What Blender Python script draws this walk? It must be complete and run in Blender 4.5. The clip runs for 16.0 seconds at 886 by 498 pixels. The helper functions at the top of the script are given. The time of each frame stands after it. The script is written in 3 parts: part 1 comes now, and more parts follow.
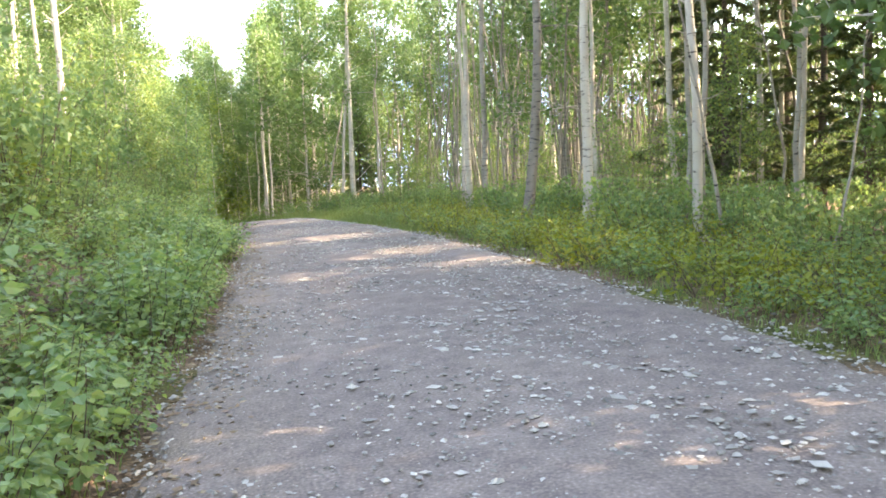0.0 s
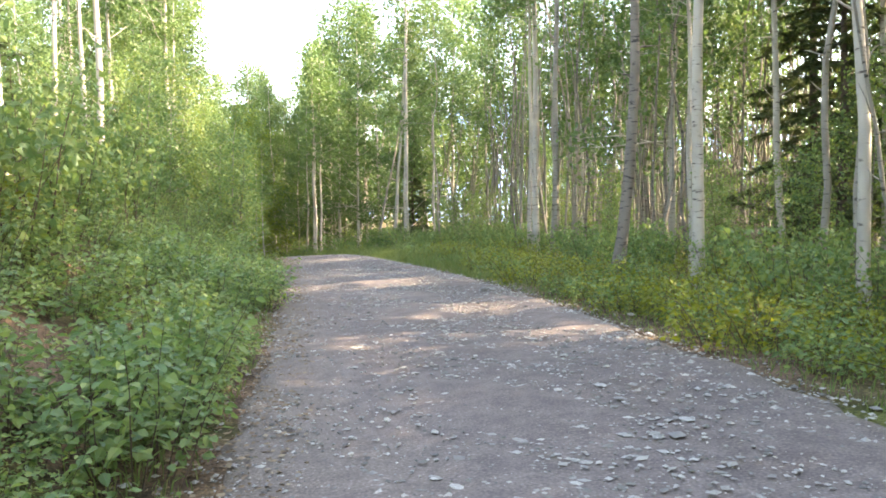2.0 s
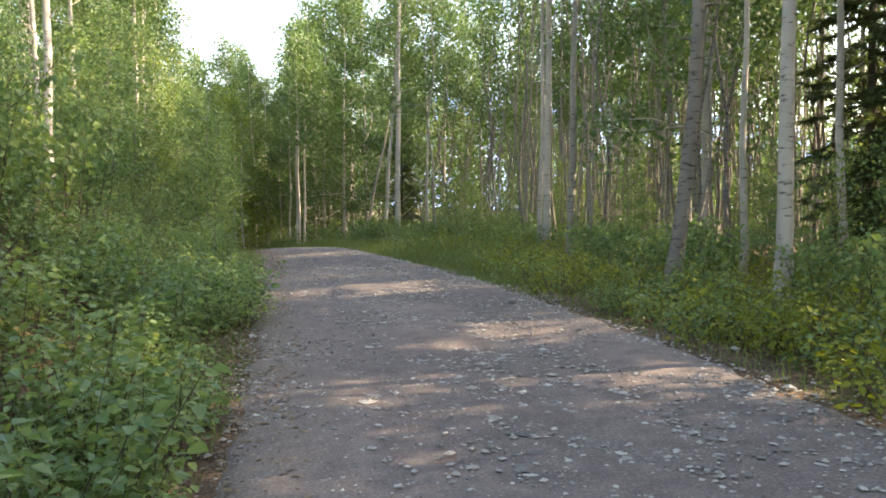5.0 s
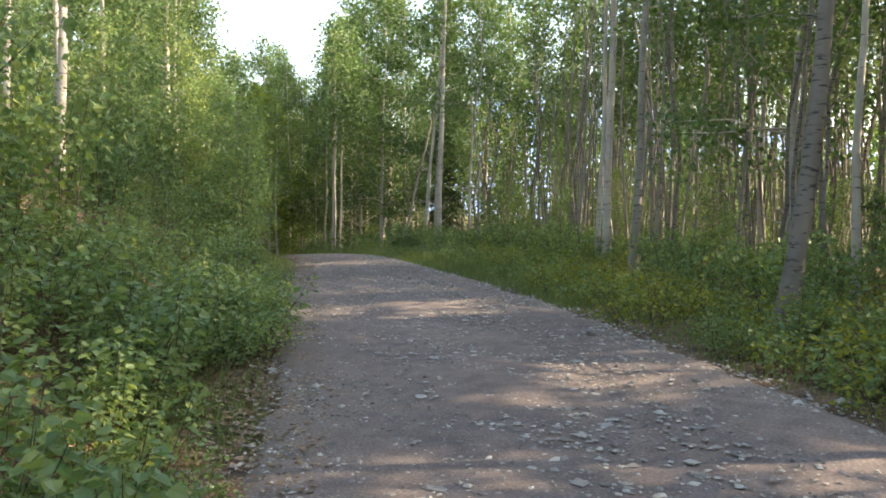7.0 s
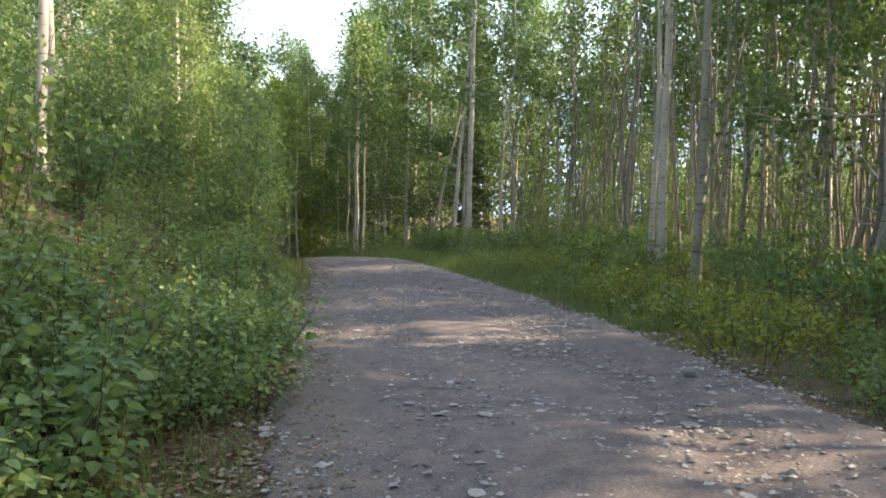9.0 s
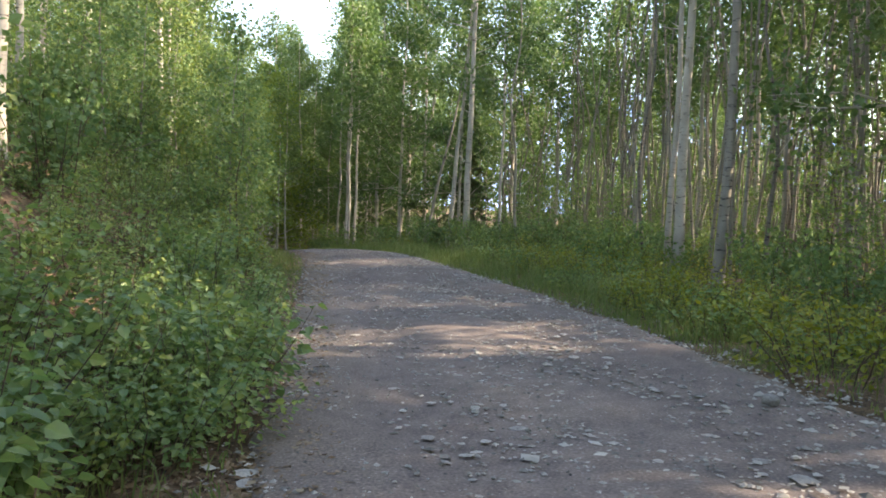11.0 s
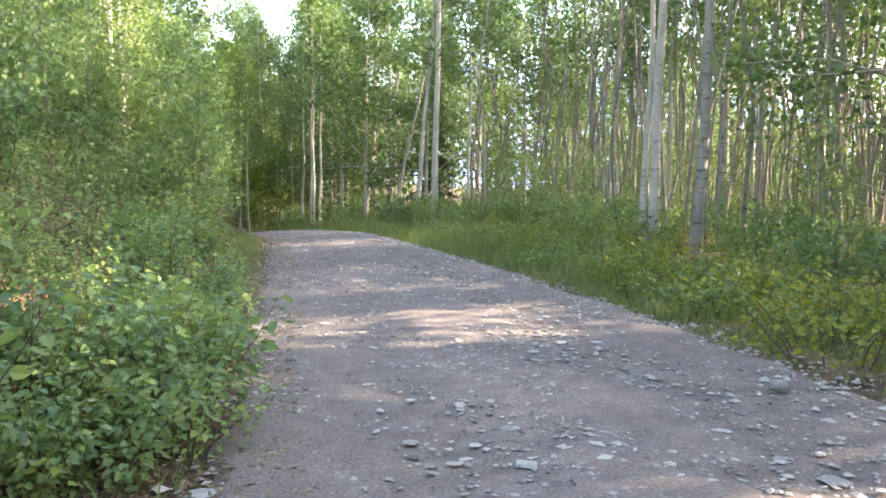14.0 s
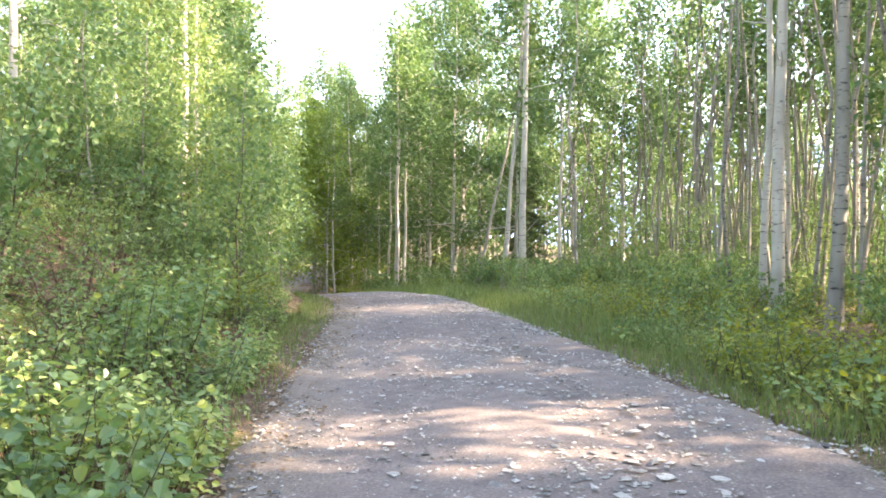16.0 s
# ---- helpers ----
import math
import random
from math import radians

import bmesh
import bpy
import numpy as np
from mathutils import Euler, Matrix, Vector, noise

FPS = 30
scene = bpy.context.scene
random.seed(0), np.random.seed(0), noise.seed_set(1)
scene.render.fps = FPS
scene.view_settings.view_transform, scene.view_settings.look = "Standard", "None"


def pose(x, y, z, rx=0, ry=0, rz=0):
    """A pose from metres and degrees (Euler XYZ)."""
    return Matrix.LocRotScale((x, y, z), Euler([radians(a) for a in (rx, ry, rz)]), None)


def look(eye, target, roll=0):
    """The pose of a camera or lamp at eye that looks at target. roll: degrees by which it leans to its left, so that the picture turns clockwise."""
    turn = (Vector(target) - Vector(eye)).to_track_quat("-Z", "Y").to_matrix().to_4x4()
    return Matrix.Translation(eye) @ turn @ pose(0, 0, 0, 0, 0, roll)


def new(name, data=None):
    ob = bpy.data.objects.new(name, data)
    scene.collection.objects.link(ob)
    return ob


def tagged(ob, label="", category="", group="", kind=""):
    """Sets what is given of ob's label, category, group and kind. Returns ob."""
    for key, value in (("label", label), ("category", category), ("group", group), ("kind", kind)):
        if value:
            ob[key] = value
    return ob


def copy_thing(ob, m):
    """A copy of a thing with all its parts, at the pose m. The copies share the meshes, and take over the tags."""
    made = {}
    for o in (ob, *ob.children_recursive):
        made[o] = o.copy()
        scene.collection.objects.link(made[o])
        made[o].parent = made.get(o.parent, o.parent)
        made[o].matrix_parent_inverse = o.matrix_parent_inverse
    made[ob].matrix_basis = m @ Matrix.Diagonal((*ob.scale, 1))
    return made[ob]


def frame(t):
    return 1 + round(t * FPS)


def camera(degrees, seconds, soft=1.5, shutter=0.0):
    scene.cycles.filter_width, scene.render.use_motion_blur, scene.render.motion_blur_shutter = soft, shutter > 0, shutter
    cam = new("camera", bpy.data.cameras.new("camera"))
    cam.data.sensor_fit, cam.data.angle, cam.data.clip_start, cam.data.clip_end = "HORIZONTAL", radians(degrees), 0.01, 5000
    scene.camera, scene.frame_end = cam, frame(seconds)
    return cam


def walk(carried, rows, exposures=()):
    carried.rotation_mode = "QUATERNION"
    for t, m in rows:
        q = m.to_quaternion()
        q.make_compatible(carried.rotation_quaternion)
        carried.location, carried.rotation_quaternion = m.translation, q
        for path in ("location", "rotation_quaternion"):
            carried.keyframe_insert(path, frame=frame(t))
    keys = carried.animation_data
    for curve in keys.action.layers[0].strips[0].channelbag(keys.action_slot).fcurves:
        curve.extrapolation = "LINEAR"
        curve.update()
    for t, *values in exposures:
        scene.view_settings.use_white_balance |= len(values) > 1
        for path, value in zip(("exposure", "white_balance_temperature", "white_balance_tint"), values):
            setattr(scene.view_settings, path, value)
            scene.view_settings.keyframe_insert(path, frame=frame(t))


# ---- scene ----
cam = camera(60.7, 16.0, soft=1.75)
PATH = [
    (0, (0.358, 2.044, 1.219), (0.726, 4.001, 1.034), -2.6),
    (0.5, (0.328, 2.509, 1.266), (0.61, 4.486, 1.154), -1.8),
    (1, (0.264, 3.244, 1.278), (0.588, 5.216, 1.194), -2.5),
    (1.5, (0.283, 3.749, 1.292), (0.595, 5.719, 1.147), -1.8),
    (2, (0.278, 4.173, 1.34), (0.531, 6.155, 1.249), -1.0),
    (2.5, (0.272, 4.622, 1.37), (0.546, 6.6, 1.255), -1.0),
    (3, (0.248, 5.095, 1.369), (0.525, 7.071, 1.233), 1.2),
    (3.5, (0.204, 5.491, 1.388), (0.474, 7.467, 1.241), -1.5),
    (4, (0.238, 5.818, 1.403), (0.421, 7.808, 1.315), -1.0),
    (4.2, (0.202, 5.977, 1.407), (0.448, 7.958, 1.29), 0.3),
    (6.3, (0.062, 7.55, 1.416), (0.383, 9.52, 1.291), -0.7),
    (6.5, (0.082, 7.771, 1.412), (0.348, 9.751, 1.327), -0.6),
    (7, (0.035, 8.284, 1.409), (0.247, 10.27, 1.303), 0.8),
    (7.5, (0.083, 8.797, 1.391), (0.281, 10.784, 1.27), 1.1),
    (8, (0.055, 9.305, 1.422), (0.178, 11.3, 1.355), 1.0),
    (8.5, (-0.008, 9.74, 1.41), (0.123, 11.733, 1.302), -0.3),
    (8.7, (0.026, 9.928, 1.418), (0.171, 11.92, 1.309), 0.6),
    (10.8, (-0.114, 11.202, 1.366), (0.056, 13.191, 1.247), 0.7),
    (11, (-0.135, 11.342, 1.357), (0.046, 13.33, 1.231), 1.7),
    (11.5, (-0.151, 11.548, 1.386), (0.028, 13.536, 1.258), 1.6),
    (12, (-0.218, 11.675, 1.398), (0.035, 13.651, 1.222), 1.9),
    (12.5, (-0.181, 11.749, 1.377), (0.059, 13.731, 1.252), 1.9),
    (13, (-0.17, 11.775, 1.392), (0.089, 13.755, 1.282), 1.2),
    (13.5, (-0.176, 11.798, 1.377), (0.094, 13.776, 1.265), 1.7),
    (14, (-0.155, 11.831, 1.347), (0.114, 13.804, 1.164), 0.6),
    (14.5, (-0.129, 12.028, 1.348), (0.091, 14.003, 1.123), 1.4),
    (15, (-0.061, 12.398, 1.36), (0.049, 14.388, 1.193), 0.3),
    (15.3, (0.058, 12.636, 1.365), (0.156, 14.632, 1.278), -1.2),
    (15.4, (0.101, 12.758, 1.362), (0.097, 14.756, 1.281), -0.6),
    (15.5, (0.103, 12.921, 1.346), (0.159, 14.917, 1.24), -0.4),
    (16, (0.356, 13.532, 1.347), (0.367, 15.532, 1.315), 0.2),
]
EXPOSE = [(0, 3.85, 8400, 17), (1.5, 3.72, 8400, 17), (3.5, 3.2, 8400, 17), (7.0, 2.6, 8150, 15), (11.0, 2.6, 7750, 15), (12.5, 3.4, 7600, 17), (13.5, 3.4, 7600, 17), (14.5, 3.68, 7600, 18), (15.0, 3.72, 7700, 18), (16.0, 3.82, 7800, 19)]
walk(cam, [(t, look(eye, target, roll)) for t, eye, target, roll in PATH], EXPOSE)

# ---- daylight: evening sun from beyond the trees beside the road ----
SUN_AZ, SUN_EL = -8.0, 31.0
world = bpy.data.worlds.new("world")
scene.world = world
world.use_nodes = True
wn = world.node_tree
sky = wn.nodes.new("ShaderNodeTexSky")
sky.sky_type, sky.sun_disc = "NISHITA", False
sky.sun_elevation, sky.sun_rotation = radians(SUN_EL), radians(90 - SUN_AZ)
wn.nodes["Background"].inputs["Strength"].default_value = 0.15
wn.links.new(sky.outputs[0], wn.nodes["Background"].inputs["Color"])
sun = new("sun", bpy.data.lights.new("sun", "SUN"))
sun.data.energy, sun.data.angle, sun.data.color = 2.9, radians(0.6), (1.0, 0.92, 0.79)
sun.matrix_world = look((math.cos(radians(SUN_AZ)) * 40, math.sin(radians(SUN_AZ)) * 40, math.tan(radians(SUN_EL)) * 40), (0, 0, 0))


# ---- materials ----
def mat(name, rough=0.9, spec=0.3):
    m = bpy.data.materials.new(name)
    m.use_nodes = True
    b = m.node_tree.nodes["Principled BSDF"]
    b.inputs["Roughness"].default_value = rough
    b.inputs["Specular IOR Level"].default_value = spec
    return m, m.node_tree.nodes, m.node_tree.links, b


def ramp(nodes, stops):
    r = nodes.new("ShaderNodeValToRGB")
    while len(r.color_ramp.elements) < len(stops):
        r.color_ramp.elements.new(0.5)
    for e, (p, c) in zip(r.color_ramp.elements, stops):
        e.position, e.color = p, (*c, 1)
    return r


def noise_tex(nodes, links, scale, detail=4, stretch=(1, 1, 1), coord="Object"):
    tc, mp, n = nodes.new("ShaderNodeTexCoord"), nodes.new("ShaderNodeMapping"), nodes.new("ShaderNodeTexNoise")
    mp.inputs["Scale"].default_value = stretch
    n.inputs["Scale"].default_value, n.inputs["Detail"].default_value = scale, detail
    links.new(tc.outputs[coord], mp.inputs[0])
    links.new(mp.outputs[0], n.inputs["Vector"])
    return n


def mixed(nodes, links, kind, fac, a, b):
    m = nodes.new("ShaderNodeMix")
    m.data_type, m.blend_type = "RGBA", kind
    for sock, v in ((m.inputs[0], fac), (m.inputs[6], a), (m.inputs[7], b)):
        if isinstance(v, (float, int)):
            sock.default_value = v
        elif isinstance(v, tuple):
            sock.default_value = (*v, 1)
        else:
            links.new(v, sock)
    return m.outputs[2]


def bump(nodes, links, b, height, strength, dist=0.02):
    k = nodes.new("ShaderNodeBump")
    k.inputs["Strength"].default_value, k.inputs["Distance"].default_value = strength, dist
    links.new(height, k.inputs["Height"])
    links.new(k.outputs[0], b.inputs["Normal"])


def leaf_mat(name, colours, through_light=0.45, rough=0.5):
    """Leaves that vary one by one and plant by plant, and let some light through."""
    m, n, l, b = mat(name, rough, 0.4)
    g, o = n.new("ShaderNodeNewGeometry"), n.new("ShaderNodeObjectInfo")
    add = n.new("ShaderNodeMath")
    add.operation = "MULTIPLY_ADD"
    l.new(g.outputs["Random Per Island"], add.inputs[0])
    add.inputs[1].default_value = 0.65
    half = n.new("ShaderNodeMath")
    half.operation = "MULTIPLY"
    half.inputs[1].default_value = 0.35
    l.new(o.outputs["Random"], half.inputs[0])
    l.new(half.outputs[0], add.inputs[2])
    r = ramp(n, [(i / (len(colours) - 1), c) for i, c in enumerate(colours)])
    l.new(add.outputs[0], r.inputs[0])
    vein = noise_tex(n, l, 30, 2)
    col = mixed(n, l, "MULTIPLY", 0.25, r.outputs[0], vein.outputs["Color"])
    l.new(col, b.inputs["Base Color"])
    t = n.new("ShaderNodeBsdfTranslucent")
    warm = mixed(n, l, "MULTIPLY", 1.0, col, (1.25, 1.22, 0.78))
    l.new(warm, t.inputs["Color"])
    mx = n.new("ShaderNodeMixShader")
    mx.inputs[0].default_value = through_light
    l.new(b.outputs[0], mx.inputs[1])
    l.new(t.outputs[0], mx.inputs[2])
    l.new(mx.outputs[0], n["Material Output"].inputs["Surface"])
    return m


def bark_mat(name, pale, dark, marks=0.5):
    m, n, l, b = mat(name, 0.85, 0.25)
    big = noise_tex(n, l, 2.2, 3)
    r1 = ramp(n, [(0.3, tuple(v * 0.68 for v in pale)), (0.7, pale)])
    l.new(big.outputs[0], r1.inputs[0])
    scar = noise_tex(n, l, 6.0, 5, (1.1, 1.1, 4.5))
    r2 = ramp(n, [(marks, (0, 0, 0)), (marks + 0.1, (1, 1, 1))])
    l.new(scar.outputs[0], r2.inputs[0])
    col = mixed(n, l, "MIX", r2.outputs[0], r1.outputs[0], dark)
    l.new(col, b.inputs["Base Color"])
    fine = noise_tex(n, l, 38, 4, (1, 1, 2.5))
    bump(n, l, b, fine.outputs[0], 0.5, 0.01)
    return m


M_ASPEN = bark_mat("aspen_bark", (0.45, 0.41, 0.345), (0.09, 0.075, 0.065), 0.6)
M_GREYBARK = bark_mat("grey_bark", (0.28, 0.255, 0.21), (0.05, 0.045, 0.04), 0.58)
M_BROWNBARK = bark_mat("brown_grey_bark", (0.21, 0.185, 0.155), (0.05, 0.045, 0.04), 0.56)
M_DARKBARK = bark_mat("dark_bark", (0.13, 0.105, 0.085), (0.04, 0.035, 0.03), 0.55)
M_TWIG = bark_mat("twig", (0.12, 0.085, 0.06), (0.05, 0.035, 0.025), 0.6)
M_CROWN = leaf_mat("aspen_leaves", [(0.06, 0.125, 0.05), (0.095, 0.17, 0.065), (0.135, 0.215, 0.08), (0.19, 0.26, 0.09)])
M_SHRUB = leaf_mat("shrub_leaves", [(0.085, 0.165, 0.065), (0.125, 0.215, 0.085), (0.165, 0.255, 0.1), (0.215, 0.3, 0.1), (0.29, 0.34, 0.09)])
M_HERB = leaf_mat("broad_leaves", [(0.09, 0.17, 0.065), (0.15, 0.25, 0.1), (0.2, 0.3, 0.12), (0.26, 0.35, 0.12), (0.33, 0.39, 0.1)], 0.5, 0.36)
M_YELLOW = leaf_mat("yellow_green_leaves", [(0.14, 0.18, 0.02), (0.22, 0.25, 0.03), (0.28, 0.29, 0.04)])
# aspen leaves lightened so that the colour itself carries the sunlight
M_SUNNY = leaf_mat("sunlit_leaves", [(0.15, 0.23, 0.045), (0.2, 0.28, 0.055), (0.26, 0.33, 0.065)])
M_GRASS = leaf_mat("grass_blades", [(0.1, 0.17, 0.055), (0.14, 0.21, 0.07), (0.19, 0.25, 0.085), (0.25, 0.26, 0.11)], 0.45)
M_NEEDLE = leaf_mat("needles", [(0.045, 0.075, 0.035), (0.065, 0.1, 0.04), (0.09, 0.125, 0.05), (0.13, 0.15, 0.055)], 0.3)
M_LITTER = leaf_mat("dry_leaves", [(0.12, 0.075, 0.04), (0.2, 0.13, 0.075), (0.3, 0.22, 0.14), (0.36, 0.30, 0.22)], 0.1, 0.8)


def road_material():
    m, n, l, b = mat("gravel_road", 0.95, 0.2)
    big = noise_tex(n, l, 0.35, 4, (1, 0.5, 1))
    mid = noise_tex(n, l, 6.0, 6)
    fine = noise_tex(n, l, 60.0, 6)
    r = ramp(n, [(0.3, (0.16, 0.129, 0.116)), (0.55, (0.203, 0.165, 0.147)), (0.75, (0.262, 0.21, 0.172))])
    l.new(big.outputs[0], r.inputs[0])
    r2 = ramp(n, [(0.32, (0.8, 0.8, 0.8)), (0.7, (1.15, 1.15, 1.13))])
    l.new(mid.outputs[0], r2.inputs[0])
    c = mixed(n, l, "MULTIPLY", 1.0, r.outputs[0], r2.outputs[0])
    r3 = ramp(n, [(0.34, (0.52, 0.52, 0.52)), (0.6, (1.0, 1.0, 1.0)), (0.74, (1.8, 1.8, 1.74))])
    l.new(fine.outputs[0], r3.inputs[0])
    c = mixed(n, l, "MULTIPLY", 0.65, c, r3.outputs[0])
    at, dirt = n.new("ShaderNodeAttribute"), noise_tex(n, l, 1.6, 5)
    at.attribute_name = "verge"
    k = n.new("ShaderNodeMath")
    k.operation = "MULTIPLY"
    l.new(at.outputs["Fac"], k.inputs[0])
    r4 = ramp(n, [(0.25, (0.15, 0.15, 0.15)), (0.6, (1, 1, 1))])
    l.new(dirt.outputs[0], r4.inputs[0])
    l.new(r4.outputs[0], k.inputs[1])
    brown = mixed(n, l, "MULTIPLY", 1.0, (0.225, 0.18, 0.14), r3.outputs[0])
    c = mixed(n, l, "MIX", k.outputs[0], c, brown)
    l.new(c, b.inputs["Base Color"])
    bump(n, l, b, fine.outputs[0], 0.35, 0.012)
    return m


def soil_material():
    m, n, l, b = mat("forest_soil", 0.95, 0.15)
    big, mid, fine = noise_tex(n, l, 0.5, 4), noise_tex(n, l, 5, 5), noise_tex(n, l, 45, 5)
    r = ramp(n, [(0.3, (0.095, 0.075, 0.052)), (0.5, (0.135, 0.1, 0.072)), (0.62, (0.075, 0.09, 0.03))])
    l.new(big.outputs[0], r.inputs[0])
    r2 = ramp(n, [(0.3, (0.5, 0.5, 0.5)), (0.7, (1.5, 1.4, 1.3))])
    l.new(mid.outputs[0], r2.inputs[0])
    c = mixed(n, l, "MULTIPLY", 1.0, r.outputs[0], r2.outputs[0])
    r3 = ramp(n, [(0.35, (0.5, 0.5, 0.5)), (0.7, (1.8, 1.6, 1.4))])
    l.new(fine.outputs[0], r3.inputs[0])
    c = mixed(n, l, "MULTIPLY", 0.8, c, r3.outputs[0])
    l.new(c, b.inputs["Base Color"])
    bump(n, l, b, fine.outputs[0], 0.8, 0.03)
    return m


def stone_material(name, lo, hi):
    m, n, l, b = mat(name, 0.9, 0.25)
    o, t = n.new("ShaderNodeObjectInfo"), noise_tex(n, l, 9, 5)
    g = n.new("ShaderNodeNewGeometry")
    r = ramp(n, [(0.0, lo), (1.0, hi)])
    ad = n.new("ShaderNodeMath")
    l.new(o.outputs["Random"], ad.inputs[0])
    l.new(g.outputs["Random Per Island"], ad.inputs[1])
    fr = n.new("ShaderNodeMath")
    fr.operation = "FRACT"
    l.new(ad.outputs[0], fr.inputs[0])
    l.new(fr.outputs[0], r.inputs[0])
    r2 = ramp(n, [(0.3, (0.7, 0.7, 0.7)), (0.7, (1.15, 1.15, 1.12))])
    l.new(t.outputs[0], r2.inputs[0])
    l.new(mixed(n, l, "MULTIPLY", 1.0, r.outputs[0], r2.outputs[0]), b.inputs["Base Color"])
    bump(n, l, b, t.outputs[0], 0.4, 0.02)
    return m


M_ROAD, M_SOIL = road_material(), soil_material()
M_STONE = stone_material("pale_stone", (0.22, 0.208, 0.19), (0.42, 0.395, 0.355))
M_PEBBLE = stone_material("pebbles", (0.135, 0.125, 0.112), (0.44, 0.415, 0.37))


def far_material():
    m, n, l, b = mat("glowing_far_mountain", 1.0, 0.0)
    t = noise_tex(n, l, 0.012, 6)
    # distance haze put into the blue colour and a faint glow of the slope
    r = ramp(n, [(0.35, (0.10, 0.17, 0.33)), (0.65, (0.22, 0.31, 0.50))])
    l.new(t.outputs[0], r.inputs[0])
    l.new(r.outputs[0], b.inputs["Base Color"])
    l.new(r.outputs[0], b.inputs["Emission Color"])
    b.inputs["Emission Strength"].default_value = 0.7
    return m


# ---- mesh helpers ----
def mesh(name, verts, faces, material, smooth=False):
    me = bpy.data.meshes.new(name)
    verts, faces = np.asarray(verts, np.float32), np.asarray(faces, np.int32)
    k = faces.shape[1]
    me.vertices.add(len(verts))
    me.vertices.foreach_set("co", verts.ravel())
    me.loops.add(faces.size)
    me.loops.foreach_set("vertex_index", faces.ravel())
    me.polygons.add(len(faces))
    me.polygons.foreach_set("loop_start", np.arange(0, faces.size, k, dtype=np.int32))
    me.update(calc_edges=True)
    me.validate()
    me.polygons.foreach_set("use_smooth", np.full(len(me.polygons), smooth))
    me.materials.append(material)
    return me


def part(name, me, parent, label=""):
    ob = new(name, me)
    ob.parent = parent
    return tagged(ob, label)


def tube(pts, radii, sides=7):
    """Vertices and quads of a tapered tube along a line of points."""
    pts, verts, faces = np.asarray(pts, float), [], []
    way = np.gradient(pts, axis=0)
    way /= np.linalg.norm(way, axis=1)[:, None] + 1e-9
    side = np.cross(way, np.where(np.abs(way[:, 2:3]) > 0.9, [[1.0, 0, 0]], [[0, 0, 1.0]]))
    side /= np.linalg.norm(side, axis=1)[:, None] + 1e-9
    other = np.cross(way, side)
    a = np.arange(sides) * 2 * math.pi / sides
    ring = pts[:, None] + np.asarray(radii)[:, None, None] * (np.cos(a)[None, :, None] * side[:, None] + np.sin(a)[None, :, None] * other[:, None])
    n = len(pts)
    i, j = np.meshgrid(np.arange(n - 1), np.arange(sides), indexing="ij")
    j2 = (j + 1) % sides
    faces = np.stack([i * sides + j, i * sides + j2, (i + 1) * sides + j2, (i + 1) * sides + j], -1).reshape(-1, 4)
    return ring.reshape(-1, 3), faces


def joined(parts_):
    verts, faces, at = [], [], 0
    for v, f in parts_:
        verts.append(v)
        faces.append(f + at)
        at += len(v)
    return np.concatenate(verts), np.concatenate(faces)


def leaves(rng, at, size, droop=0.3, flat=0.5, wide=0.7, aim=None):
    """Folded leaves of six corners, one at each point: two quads either side of the rib."""
    n = len(at)
    way = rng.normal(size=(n, 3)) if aim is None else aim + rng.normal(size=(n, 3)) * 0.45
    way[:, 2] = way[:, 2] * (1 - flat) - droop
    way /= np.linalg.norm(way, axis=1)[:, None]
    up = rng.normal(size=(n, 3)) * (1 - flat) + np.array([0, 0, 1.0])
    side = np.cross(way, up)
    side /= np.linalg.norm(side, axis=1)[:, None] + 1e-9
    nor = np.cross(side, way)
    s = (size * rng.uniform(0.6, 1.25, n))[:, None]
    w = wide * s * 0.44
    rib = at + way * s
    p = [at, at + way * s * 0.28 + side * w - nor * s * 0.04 + nor * w * 0.35, at + way * s * 0.66 + side * w * 0.76 + nor * w * 0.2 - nor * s * 0.06, rib - nor * s * 0.12,
         at + way * s * 0.66 - side * w * 0.76 + nor * w * 0.2 - nor * s * 0.06, at + way * s * 0.28 - side * w - nor * s * 0.04 + nor * w * 0.35]
    v = np.stack(p, 1).reshape(-1, 3)
    b = np.arange(n)[:, None] * 6
    return v, np.concatenate([b + [[0, 1, 2, 3]], b + [[0, 3, 4, 5]]])


def small_leaves(rng, at, size, wide=0.8):
    """Plain four-cornered leaves, folded along the rib, for crowns seen from afar."""
    n = len(at)
    way, up = rng.normal(size=(n, 3)), rng.normal(size=(n, 3))
    way[:, 2] -= 0.4
    way /= np.linalg.norm(way, axis=1)[:, None]
    side = np.cross(way, up)
    side /= np.linalg.norm(side, axis=1)[:, None] + 1e-9
    nor = np.cross(side, way)
    s = (size * rng.uniform(0.6, 1.3, n))[:, None]
    mid = at + way * s * 0.45
    v = np.stack([at, mid + side * s * wide * 0.5 + nor * s * 0.12, at + way * s, mid - side * s * wide * 0.5 + nor * s * 0.12], 1).reshape(-1, 3)
    b = np.arange(n)[:, None] * 4
    return v, np.concatenate([b + [[0, 1, 2]], b + [[0, 2, 3]]])


